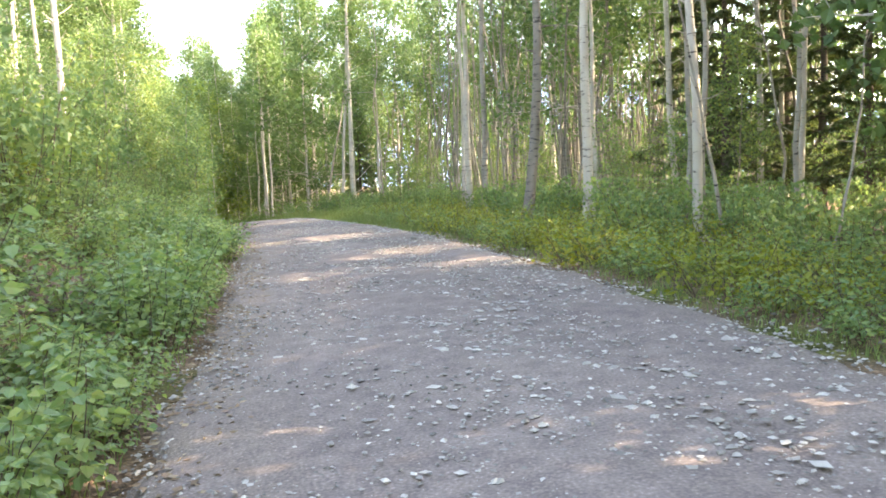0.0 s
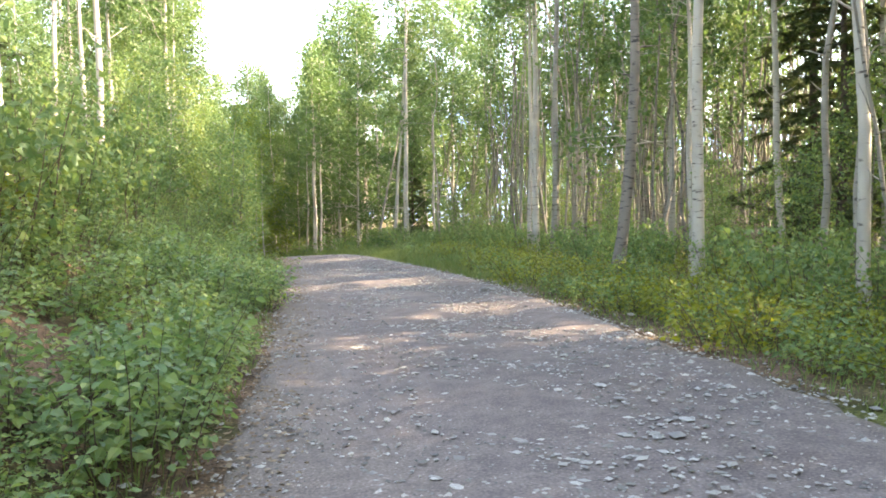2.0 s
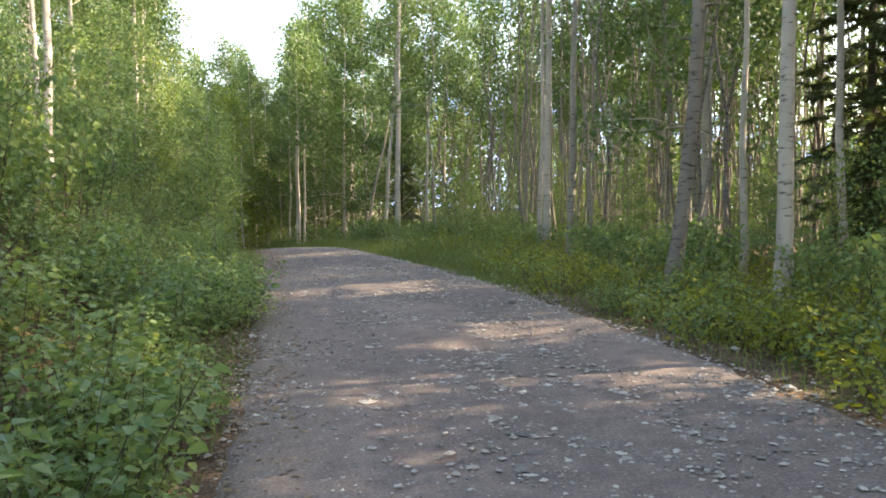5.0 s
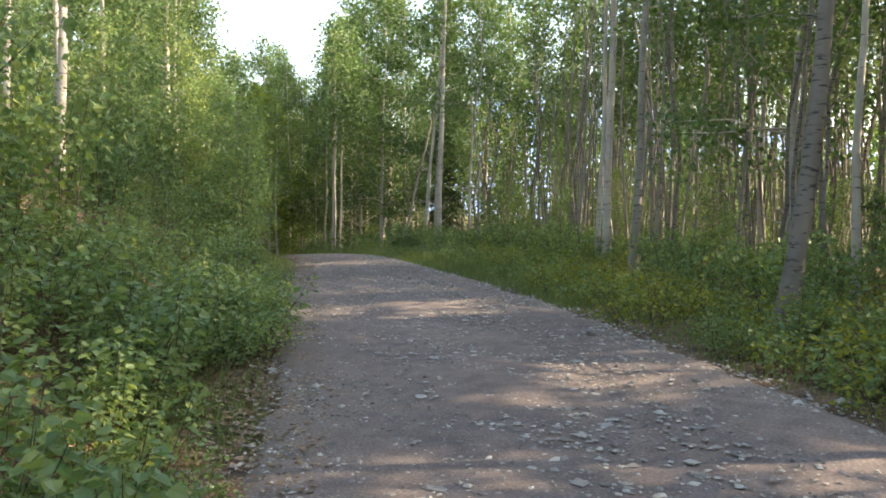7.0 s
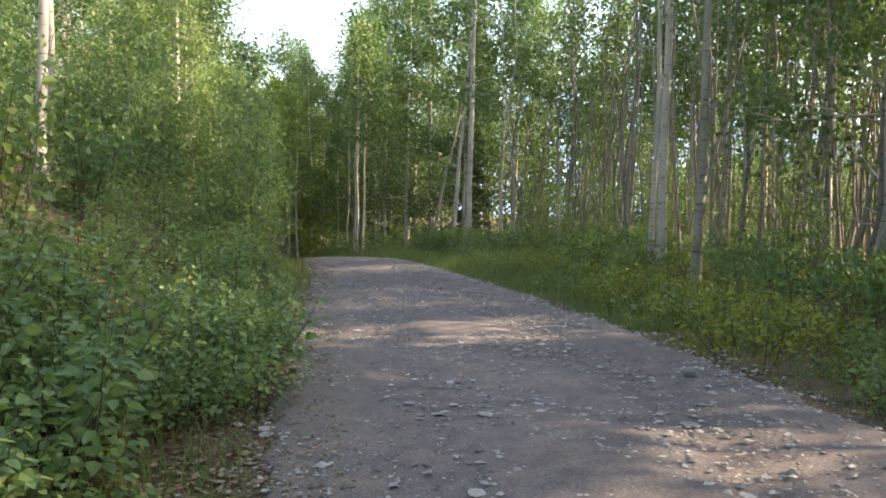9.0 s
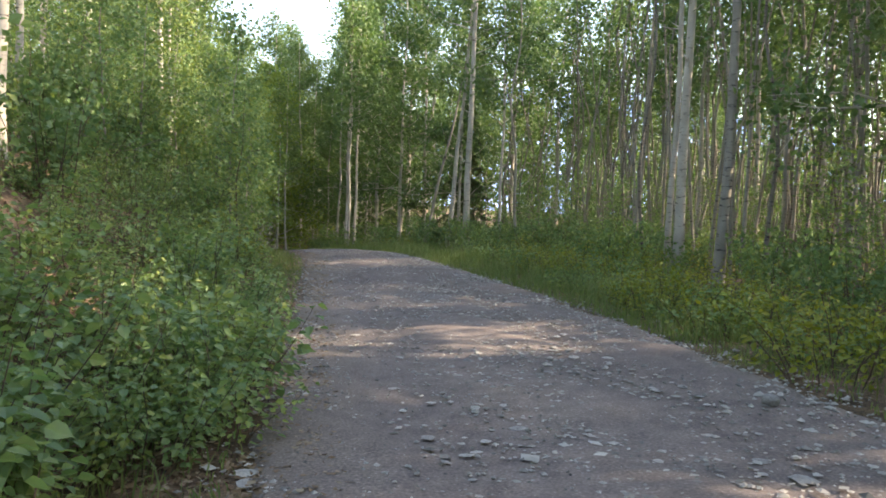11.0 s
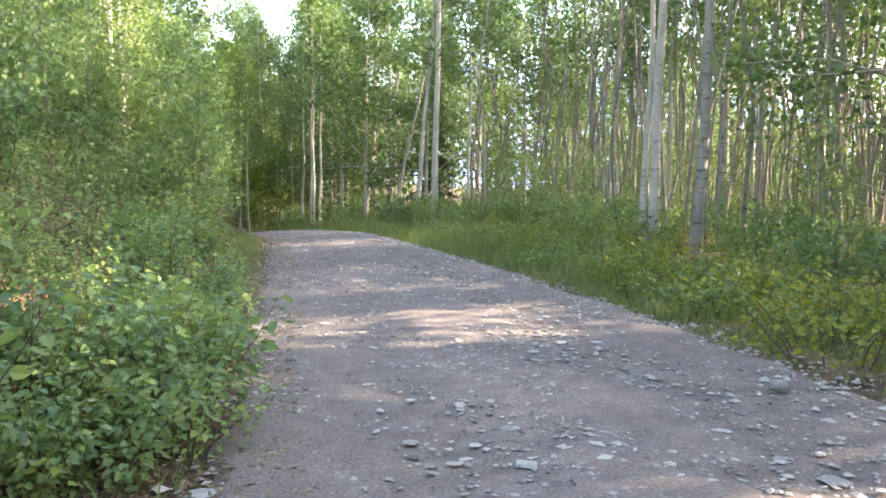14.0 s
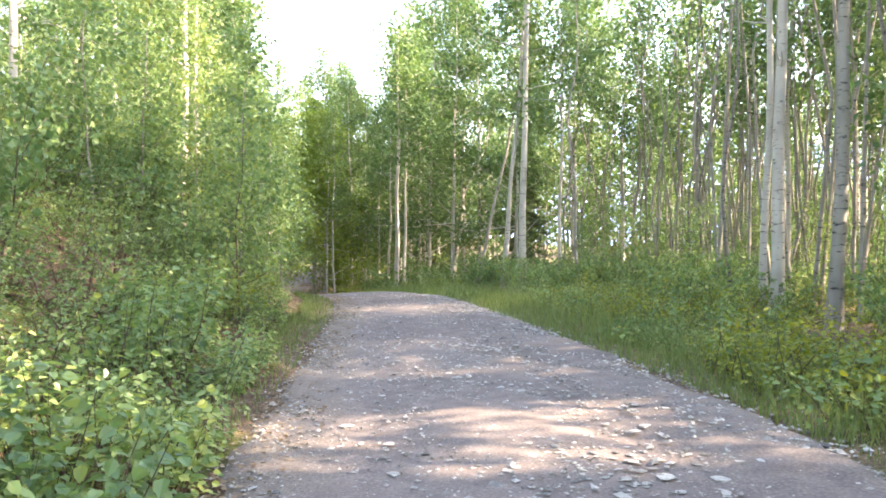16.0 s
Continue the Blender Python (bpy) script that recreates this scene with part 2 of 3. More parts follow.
# ---- the lie of the land ----
ROAD_Y = [-40, 0, 10, 15.2, 18.3, 22, 25.5, 30, 34, 38, 44, 50, 58, 66, 76, 86, 100, 130, 170]
ROAD_X = [1.5, 1.45, 1.38, 1.12, 0.85, 0.5, 0.07, -0.55, -1.7, -3.0, -5.5, -7.6, -8.9, -8.9, -8.3, -7.4, -9.5, -25.0, -60.0]
HALF_Y = [0, 18, 22, 25.5, 30, 34, 45, 60]
HALF_W = [1.9, 1.85, 1.68, 1.48, 1.25, 1.15, 1.3, 1.6]
LONG_Y = [-60, 31, 36, 42, 50, 62, 74, 86, 110, 140, 400]
LONG_Z = [0, 0, -0.18, -0.8, -1.5, -1.6, -0.9, -0.1, 1.0, 1.6, 3.0]


def smooth_interp(y, ys, zs):
    y = np.asarray(y, float)
    return (np.interp(y - 1.5, ys, zs) + np.interp(y, ys, zs) * 2 + np.interp(y + 1.5, ys, zs)) / 4


def road_x(y):
    return smooth_interp(y, ROAD_Y, ROAD_X)


def half(y):
    return smooth_interp(y, HALF_Y, HALF_W)


def plane_z(x, y):
    return 0.0524 * np.clip(x, -3, 4) + smooth_interp(y, LONG_Y, LONG_Z)


def wobble(x, y):
    return 0.5 * np.sin(x * 1.3 + np.sin(y * 0.7) * 1.7) * np.sin(y * 1.1 + 0.6) + 0.3 * np.sin(x * 3.1 + y * 2.3) + 0.2 * np.sin(y * 4.3 - x * 2.1)


def land(x, y):
    """Height of the ground: cut bank on one side of the road, a shallow ditch and level wood on the other."""
    x, y = np.asarray(x, float), np.asarray(y, float)
    d = x - road_x(y)
    left, right = np.clip(-d - half(y), 0, None), np.clip(d - half(y), 0, None)
    bank = 0.60 * np.clip(left - 0.7, 0, 3.6) + 0.26 * np.clip(left - 4.3, 0, 28) + 0.05 * np.clip(left - 32, 0, 200)
    fall = -0.10 * np.clip(right / 0.8, 0, 1) - 0.02 * np.clip(right - 3, 0, 20) - 0.06 * np.clip(right - 20, 0, 200)
    rough = wobble(x, y) * 0.09 * np.clip((left + right) / 1.2, 0, 1)
    return plane_z(x, y) + bank + fall + rough - 0.05 * np.clip(1 - (left + right) * 3, 0, 1)


def steps(near0, near1, step, far):
    out = list(np.arange(near0, near1 + step / 2, step))
    d = step
    while out[-1] < far:
        d *= 1.35
        out.append(out[-1] + d)
    d = step
    while out[0] > -far:
        d *= 1.35
        out.insert(0, out[0] - d)
    return np.array(out)


def grid(xs, ys, height):
    gx, gy = np.meshgrid(xs, ys)
    v = np.stack([gx, gy, height(gx, gy)], -1).reshape(-1, 3)
    ny, nx = gx.shape
    i, j = np.meshgrid(np.arange(ny - 1), np.arange(nx - 1), indexing="ij")
    a = i * nx + j
    return v, np.stack([a, a + 1, a + nx + 1, a + nx], -1).reshape(-1, 4)


v, f = grid(steps(-11, 13, 0.25, 2500), steps(-4, 46, 0.25, 2500), land)
tagged(new("ground", mesh("ground", v, f, M_SOIL, True)), "brown forest soil with leaf litter under the plants", "ground", kind="structure")


def road_mesh():
    ys, us = np.arange(-30, 120, 0.12), np.linspace(-1, 1, 41)
    gy, gu = np.meshgrid(ys, us, indexing="ij")
    ragged = 1 + 0.02 * np.sin(gy * 2.1) + 0.014 * np.sin(gy * 5.3 + np.sign(gu)) + 0.012 * np.sin(gy * 11 + 2 * np.sign(gu))
    gx = road_x(gy) + gu * (half(gy) + 0.08) * ragged
    lump = 0.012 * np.sin(gx * 2.9 + gy * 0.8) * np.sin(gy * 1.9) + 0.006 * np.sin(gx * 9 + gy * 7)
    crown = 0.03 * (1 - gu ** 2) - 0.018 * np.exp(-((np.abs(gu) - 0.42) / 0.13) ** 2)
    z = plane_z(gx, gy) + lump + crown - 0.02 - 0.13 * np.clip(np.abs(gu) - 0.93, 0, 1) / 0.07
    v = np.stack([gx, gy, z], -1).reshape(-1, 3)
    ny, nx = gx.shape
    i, j = np.meshgrid(np.arange(ny - 1), np.arange(nx - 1), indexing="ij")
    a = i * nx + j
    verge = np.clip((-gu - 0.52) / 0.4, 0, 1) + 0.8 * np.clip((gu - 0.8) / 0.2, 0, 1)
    return v, np.stack([a, a + 1, a + nx + 1, a + nx], -1).reshape(-1, 4), verge.ravel()


def road_z(x, y):
    u = np.clip((x - road_x(y)) / (half(y) + 0.08), -1, 1)
    return plane_z(x, y) + 0.03 * (1 - u ** 2) - 0.02


v, f, verge = road_mesh()
me = mesh("road", v, f, M_ROAD, True)
me.attributes.new("verge", "FLOAT", "POINT").data.foreach_set("value", verge.astype(np.float32))
road = tagged(new("road", me), "grey gravel forest road with worn wheel tracks", "road", kind="structure")


def mountains():
    xs = np.linspace(-500, 2200, 90)
    rng = np.random.default_rng(5)
    top = 90 + 95 * np.exp(-((xs - 560) / 420) ** 2) + 40 * np.sin(xs * 0.006) + np.convolve(rng.normal(size=90), np.ones(5) / 5, "same") * 22
    rows_ = []
    for k in range(6):
        rows_.append(np.stack([xs, 950 + 60 * k + rng.normal(size=90) * 12 - 0.25 * np.abs(xs - 500), -60 + (top + 60) * k / 5], -1))
    v = np.stack(rows_).reshape(-1, 3)
    i, j = np.meshgrid(np.arange(5), np.arange(89), indexing="ij")
    a = i * 90 + j
    return v, np.stack([a, a + 1, a + 91, a + 90], -1).reshape(-1, 4)


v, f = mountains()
tagged(new("backdrop", mesh("backdrop", v, f, far_material(), True)), "blue mountainside far beyond the trees, its haze painted as a faint glow", "mountain", kind="structure")


# ---- trees ----
def trunk_line(rng, height, bends, n=16, crook=1.0):
    """A trunk's line: bends gives sideways offsets (x, y) at shares of the height."""
    t = np.linspace(0, 1, n)
    bx = np.interp(t, [b[0] for b in bends], [b[1] for b in bends])
    by = np.interp(t, [b[0] for b in bends], [b[2] for b in bends])
    k = np.array([1, 2, 1]) / 4
    bx[1:-1], by[1:-1] = np.convolve(bx, k, "valid"), np.convolve(by, k, "valid")
    ph = rng.uniform(0, 6, 4)
    bx += crook * (0.05 * np.sin(t * 9 + ph[0]) * t + 0.02 * np.sin(t * 21 + ph[1]))
    by += crook * (0.05 * np.sin(t * 8 + ph[2]) * t + 0.02 * np.sin(t * 19 + ph[3]))
    return np.stack([bx, by, t * height - 0.15], -1)


def limb(rng, start, way, length, n=6, rise=0.25):
    pts, p, w = [start], np.array(start, float), np.array(way, float)
    for _ in range(n - 1):
        w = w + rng.normal(size=3) * 0.16 + np.array([0, 0, rise * 0.3])
        w /= np.linalg.norm(w)
        p = p + w * length / (n - 1)
        pts.append(p)
    return np.array(pts)


def broad_tree(name, label, height, radius, seed, bark, bends=((0, 0, 0), (1, 0, 0)), crown_from=0.42, spread=1.7, leaf_count=3800, leaf=0.118, limbs=20, dead=5, fork=None, sides=8, foliage=None, crook=1.0):
    """A slender broad-leaved tree: tapered trunk with limbs, and a loose crown of separate leaves."""
    rng = np.random.default_rng(seed)
    line = trunk_line(rng, height, bends, 16, crook)
    share = np.linspace(0, 1, len(line))
    rad = radius * 0.9 * (1 - 0.86 * share ** 0.9)
    rad[0] *= 1.35
    wood, tips = [tube(line, rad, sides)], []
    if fork:
        p0 = np.array([np.interp(fork, share, line[:, k]) for k in range(3)])
        pts = limb(rng, p0, (0.32, 0.1, 1.0), height * (1 - fork) * 0.9, 9, 0.3)
        wood.append(tube(pts, np.linspace(np.interp(fork, share, rad) * 0.8, 0.02, 9), 6))
        tips += [(p, 0.6) for p in pts[3:]]
    for i in range(limbs + dead):
        bare = i >= limbs
        s = rng.uniform(0.5, 1.0) * crown_from if bare else crown_from + (1 - crown_from) * (i + rng.uniform()) / limbs * 0.97
        p0 = np.array([np.interp(s, share, line[:, k]) for k in range(3)])
        a = rng.uniform(0, 2 * math.pi)
        reach = spread * (0.24 if bare else (1.05 - 0.75 * max(0, (s - crown_from) / (1 - crown_from)) ** 1.3)) * rng.uniform(0.6, 1.25)
        pts = limb(rng, p0, (math.cos(a), math.sin(a), rng.uniform(-0.1, 0.7)), reach, 5)
        r0 = np.interp(s, share, rad) * 0.34
        wood.append(tube(pts, np.linspace(r0, 0.006, 5), 4))
        if not bare:
            tips += [(p, 1.0) for p in pts[2:]]
            for _ in range(2):
                q = pts[rng.integers(2, 4)]
                sub = limb(rng, q, rng.normal(size=3) * [1, 1, 0.5], reach * 0.45, 3)
                wood.append(tube(sub, np.linspace(r0 * 0.4, 0.004, 3), 3))
                tips += [(p, 1.0) for p in sub[1:]]
    tips.append((line[-1], 1.0))
    leaf_count = int(leaf_count * 0.78)
    tree = new(name)
    v, f = joined(wood)
    part("trunk", mesh("trunk", v, f, bark, True), tree)
    centre = np.array([t[0] for t in tips])
    pick = rng.integers(0, len(centre), leaf_count)
    at = centre[pick] + rng.normal(size=(leaf_count, 3)) * np.array([0.27, 0.27, 0.22])
    v, f = small_leaves(rng, at, np.full(leaf_count, leaf))
    part("crown", mesh("crown", v, f, foliage or M_CROWN), tree)
    return tagged(tree, label, "tree")


def stand(ob, x, y, turn=0, size=1.0, sink=0.0):
    ob.matrix_world = pose(x, y, float(land(x, y)) - sink, 0, 0, turn) @ Matrix.Scale(size, 4)
    return ob


def copies(ob, x, y, turn, size):
    return copy_thing(ob, pose(x, y, float(land(x, y)), 0, 0, turn) @ Matrix.Scale(size, 4))


ASPEN = "pale-barked aspen with a loose light green crown"
# the trees that stand out along the road
stand(broad_tree("aspen_tree", "tall straight aspen with pale scarred bark beside the road", 14, 0.115, 1, M_ASPEN, ((0, 0, 0), (0.5, 0.05, 0), (1, 0.3, 0)), 0.45), 5.36, 14.65)
stand(broad_tree("aspen_tree", "grey aspen whose trunk leans out and then straightens", 14, 0.125, 2, M_BROWNBARK, ((0, 0, 0), (0.06, 0.15, 0), (0.13, 0.3, 0), (0.3, 0.4, 0), (1, 0.5, 0)), 0.45), 4.63, 16.13)
stand(broad_tree("aspen_tree", "tall pale aspen with bright bark above the roadside shrubs", 16, 0.125, 3, M_ASPEN, ((0, 0, 0), (0.5, 0.1, 0), (1, 0.2, 0)), 0.45, 1.8, 5200), 5.66, 25.4)
stand(broad_tree("aspen_tree", "slim pale aspen close beside a larger twin", 15, 0.08, 4, M_ASPEN, ((0, 0, 0), (0.5, 0.08, 0), (1, -0.2, 0)), 0.45, 1.5), 5.57, 25.62)
stand(broad_tree("aspen_tree", "grey-barked aspen leaning slightly among the shrubs", 16, 0.115, 5, M_GREYBARK, ((0, 0, 0), (0.5, 0.12, 0), (1, 0.25, 0)), 0.45, 1.7, 4200), 5.8, 23.86)
stand(broad_tree("aspen_tree", "tall forked aspen standing where the road bends", 17, 0.125, 6, M_ASPEN, ((0, 0, 0), (0.5, 0.1, 0), (1, 0.1, 0)), 0.4, 2.0, 6500, fork=0.5), 2.72, 35.0)
stand(broad_tree("aspen_tree", "slim leaning aspen at the bend of the road", 13, 0.095, 7, M_ASPEN, ((0, 0, 0), (0.5, 0.5, 0), (1, 0.9, 0)), 0.42, 1.5), 2.28, 36.4)
stand(broad_tree("aspen_tree", "slim grey aspen leaning over beside the bend", 11, 0.07, 8, M_GREYBARK, ((0, 0, 0), (0.5, 1.2, 0), (1, 1.9, 0)), 0.45, 1.3), 1.5, 37.5)
stand(broad_tree("aspen_tree", "forked aspen with a swelling trunk in a full crown", 16, 0.13, 9, M_ASPEN, ((0, -0.3, 0), (0.25, 0.2, 0), (0.5, 0.3, 0), (1, 0.5, 0)), 0.32, 2.3, 7500, fork=0.3), 1.2, 48.2)

KINDS = [
    broad_tree("aspen_tree", ASPEN, 13, 0.085, 21, M_ASPEN, ((0, 0, 0), (0.5, 0.1, 0.1), (1, 0.4, 0)), 0.42, 1.5, 4200),
    broad_tree("aspen_tree", ASPEN, 14, 0.10, 22, M_ASPEN, ((0, 0, 0), (0.4, -0.2, 0), (1, 0.2, 0.3)), 0.38, 1.7, 4800),
    broad_tree("aspen_tree", "thin crooked grey aspen in the crowded wood", 11, 0.055, 23, M_GREYBARK, ((0, 0, 0), (0.3, 0.35, 0), (0.6, 0.3, 0.2), (1, 0.9, 0)), 0.42, 1.2, 2600, limbs=14, crook=3.5),
    broad_tree("aspen_tree", "thin dark-stemmed aspen in the crowded wood", 12, 0.06, 24, M_GREYBARK, ((0, 0, 0), (0.4, -0.3, 0), (1, -0.3, 0.4)), 0.44, 1.2, 2600, limbs=14, crook=3.0),
    broad_tree("aspen_tree", "full-crowned aspen leafy almost to the ground", 12, 0.09, 25, M_ASPEN, ((0, 0, 0), (0.5, 0.1, 0), (1, 0.1, 0.2)), 0.14, 1.9, 8500, 0.112, limbs=30),
    broad_tree("young_tree", "young leafy tree with a thin stem on the bank", 6.5, 0.04, 26, M_GREYBARK, ((0, 0, 0), (0.5, 0.15, 0), (1, 0.2, 0.2)), 0.12, 1.25, 2900, 0.112, limbs=26, dead=0, foliage=M_SHRUB),
    broad_tree("young_tree", "leafy sapling with a thin dark stem", 4.2, 0.025, 27, M_TWIG, ((0, 0, 0), (0.5, 0.1, 0.1), (1, 0.1, 0.3)), 0.12, 0.9, 1450, 0.098, limbs=20, dead=0, foliage=M_SHRUB),
    broad_tree("aspen_tree", "thin bare-stemmed aspen leafy only at the top", 11.5, 0.05, 28, M_BROWNBARK, ((0, 0, 0), (0.25, 0.25, 0.1), (0.5, 0.15, 0.2), (0.75, 0.45, 0), (1, 0.6, 0.2)), 0.6, 1.1, 1200, limbs=9, dead=9, crook=4.5),
    broad_tree("aspen_tree", "full-crowned aspen added mostly out of view to close in and shade the road", 13, 0.11, 29, M_ASPEN, ((0, 0, 0), (0.5, 0.1, 0), (1, 0.1, 0.2)), 0.2, 1.9, 4000, 0.19, limbs=24),
    broad_tree("aspen_tree", "yellow-green aspen in full leaf where the road climbs again, sunlight painted into its leaves", 10, 0.09, 30, M_ASPEN, ((0, 0, 0), (0.5, 0.1, 0), (1, 0.2, 0.2)), 0.1, 2.3, 7000, 0.16, limbs=30, foliage=M_SUNNY),
    broad_tree("aspen_tree", "slim pale aspen stem with a thin crown beside the crest", 8, 0.06, 31, M_ASPEN, ((0, 0, 0), (0.5, 0.1, 0), (1, 0.1, 0.1)), 0.5, 0.9, 1500, limbs=12),
]
PLACED = []


def bare_patch(x, y):
    """Where the cut bank shows bare soil."""
    return -4.8 < x < -3.2 and 17.3 < y < 23.5 and math.sin(x * 5 + y * 3.3) > -0.1


def low_sky(x, y):
    """The greatest height of trees: low growth under the open strip of sky over the bend."""
    way = (x - 0.36) / max(y - 9, 1)
    return (0.165 + (1.0 if way < -0.064 else -5.0) * (-0.064 - way)) * (y - 13) * 0.9 + 1.6 if y > 26 and -0.26 < way < -0.015 else 99.0


def plant(k, x, y, size=1.0, turn=None):
    rng = np.random.default_rng(int(abs(x) * 131 + abs(y) * 977 + k))
    turn = rng.uniform(0, 360) if turn is None else turn
    size = min(size, low_sky(x, y) / (13.0, 14.0, 11.0, 12.0, 12.0, 6.5, 4.2, 11.5, 13.0, 10.0, 8.0)[k])
    PLACED.append((x, y))
    if KINDS[k].get("used"):
        return copies(KINDS[k], x, y, turn, size)
    KINDS[k]["used"] = 1
    return stand(KINDS[k], x, y, turn, size)


for k, x, y, s in ((10, 5.73, 11.5, 1.4), (3, 6.3, 12.3, 1.0), (1, 9.3, 18.9, 1.0), (3, 6.96, 14.3, 1.1), (0, 7.1, 18.5, 0.9), (1, 11.1, 28.4, 1.0), (3, 8.06, 26.2, 1.0), (1, 9.9, 34.1, 1.0),
                   (0, 9.33, 35.7, 1.0), (2, 8.46, 42.7, 1.0), (1, 11.25, 33.0, 1.0), (0, 12.9, 34.5, 1.0), (1, 12.7, 32.4, 1.05), (2, 9.4, 39.6, 1.15), (3, 9.0, 39.8, 1.1), (2, 9.9, 43.3, 1.0),
                   (3, 12.3, 44.0, 1.0), (2, 7.26, 46.1, 1.0), (0, 4.07, 36.8, 0.95), (3, 7.1, 40.3, 1.0), (2, 16.6, 39.2, 1.1), (3, 8.4, 13.0, 1.0), (0, 8.9, 13.8, 1.05), (2, 7.8, 21.5, 1.0),
                   (1, -5.95, 32.1, 1.1), (1, -5.1, 21.9, 1.0), (0, -6.3, 22.6, 1.0), (0, -8.0, 36.8, 1.15), (1, -10.0, 44.2, 1.2), (4, -13.5, 90.0, 1.3)):
    plant(k, x, y, s)


def scatter(seed, n, xr, yr, gap, kinds, sizes, keep):
    """Plants trees at random within a stretch, no two nearer than gap, and none where keep says no."""
    rng = np.random.default_rng(seed)
    done = tries = 0
    while done < n and tries < n * 60:
        tries += 1
        x, y = rng.uniform(*xr), rng.uniform(*yr)
        if keep(x, y) and all((x - a) ** 2 + (y - b) ** 2 > gap * gap for a, b in PLACED):
            plant(int(rng.choice(kinds)), x, y, rng.uniform(*sizes))
            done += 1


off_road = lambda x, y: x - road_x(y) > 4.2 or x - road_x(y) < -4.6
# crowded wood on the level side
scatter(31, 62, (3.5, 24), (27, 62), 0.8, [2, 3, 2, 3, 2, 7, 1], (0.85, 1.2), off_road)
scatter(32, 24, (8.5, 24), (6, 27), 1.3, [0, 1, 3, 4], (0.9, 1.15), off_road)
# unseen aspens added beside the start to shade the near road
scatter(33, 40, (5.6, 15), (-14, 9.5), 1.3, [8], (0.7, 1.0), off_road)
# the far end of the open strip: young trees along the bank, pale stems by the crest, dark full trees, ones with
# sunlight in their leaf colour where the road climbs
# where y is under 7: unseen saplings and aspens added to shade the road
for k, x, y, s in ((5, -2.8, 25.5, 0.7), (5, -3.3, 27.0, 0.9), (5, -3.0, 28.2, 0.85), (5, -3.8, 29.5, 1.1), (5, -3.2, 30.6, 0.95), (5, -3.7, 33.0, 1.15), (5, -4.2, 35.5, 1.25), (5, -4.9, 37.5, 1.35), (4, -6.5, 36.0, 0.75), (4, -7.6, 41.0, 0.9), (4, -5.7, 32.6, 0.6), (4, -9.6, 46.0, 1.0), (5, -5.2, 35.0, 1.3), (5, -5.4, 39.0, 1.4), (5, -4.9, 30.2, 1.2), (6, -2.3, 23.6, 0.7),
                   (5, -4.6, 33.8, 1.1), (5, -4.4, 31.2, 1.1), (5, -7.3, 40.5, 1.3), (9, -5.7, 50.5, 1.0), (9, -6.5, 55.0, 1.0), (9, -6.9, 60.0, 1.0), (9, -4.8, 48.2, 0.9), (4, -4.0, 51.5, 0.9), (4, 8.6, 54.0, 1.2), (4, 6.6, 49.0, 1.15), (1, 7.9, 44.5, 1.15), (4, -5.3, 57.5, 1.0), (9, -4.4, 62.0, 0.9), (6, 7.6, 15.4, 0.8), (6, 8.4, 16.4, 1.0), (6, 6.9, 17.0, 0.8), (5, 9.2, 16.2, 0.9), (6, 6.6, 5.5, 1.0), (6, 7.6, 5.2, 1.1), (6, 8.6, 5.0, 1.2), (6, 5.7, 4.7, 0.9), (6, 6.9, 4.2, 1.0), (6, 8.0, 4.3, 1.1), (6, 6.2, 6.9, 0.9), (8, 5.4, 4.0, 0.6), (8, 5.8, 3.2, 0.75), (8, 6.6, 4.7, 0.8), (8, 5.9, 1.6, 0.8), (8, 7.5, 3.7, 0.9), (8, 6.1, 6.3, 0.7), (10, -1.15, 42.0, 0.9), (10, -0.95, 42.6, 0.9), (10, -1.3, 43.4, 1.0), (10, -1.9, 47.0, 1.0), (4, -0.1, 47.5, 1.0), (4, 0.9, 45.0, 0.9), (4, 2.2, 46.8, 0.9), (4, 1.6, 50.5, 1.0), (4, -0.6, 52.0, 1.0),
                   (4, 3.4, 43.6, 0.8), (9, -9.5, 97.0, 1.0), (9, -6.0, 101.0, 1.1), (9, -12.0, 104.0, 1.2), (9, -8.4, 108.0, 1.2), (9, -9.8, 66.0, 0.8), (9, -8.6, 56.0, 0.7), (9, -3.2, 98.0, 1.0), (9, -3.4, 66.0, 0.6)):
    plant(k, x, y, s)
# the hill side
scatter(34, 34, (-22, -5.5), (9, 60), 1.5, [0, 1, 4, 4], (0.85, 1.15), lambda x, y: x < road_x(y) - 5.2)
scatter(35, 36, (-9, -2.6), (8, 44), 0.85, [5, 6, 6], (0.7, 1.15), lambda x, y: -7.6 < x - road_x(y) < -4.2 and not (13 < y < 21 and x > -4.8))
scatter(44, 22, (-12, -3), (27, 52), 1.1, [4, 5, 5], (0.7, 1.1), lambda x, y: -6.5 < x - road_x(y) < -2.5)
# unseen aspens added to close in the hill side around the start
scatter(36, 8, (-16, -5), (-12, 8), 2.0, [8], (0.9, 1.15), lambda x, y: True)
# beyond the bend
scatter(37, 30, (-26, 8), (50, 92), 2.0, [4, 4, 1], (0.9, 1.35), lambda x, y: abs(x - road_x(y)) > 2.8)
scatter(41, 22, (-11, 1.5), (43, 74), 1.6, [4, 4, 1], (0.75, 1.0), lambda x, y: abs(x - road_x(y)) > 1.9)
scatter(38, 34, (4.2, 12), (12, 40), 1.2, [6], (0.5, 0.95), lambda x, y: x - road_x(y) > 5)
scatter(42, 60, (4.5, 19), (19, 46), 0.6, [7], (0.8, 1.15), lambda x, y: x - road_x(y) > 4.4)
# aspens added mostly out of view to keep the sun off the road
scatter(43, 12, (10.5, 18), (4, 17), 1.5, [8], (0.85, 1.0), lambda x, y: True)
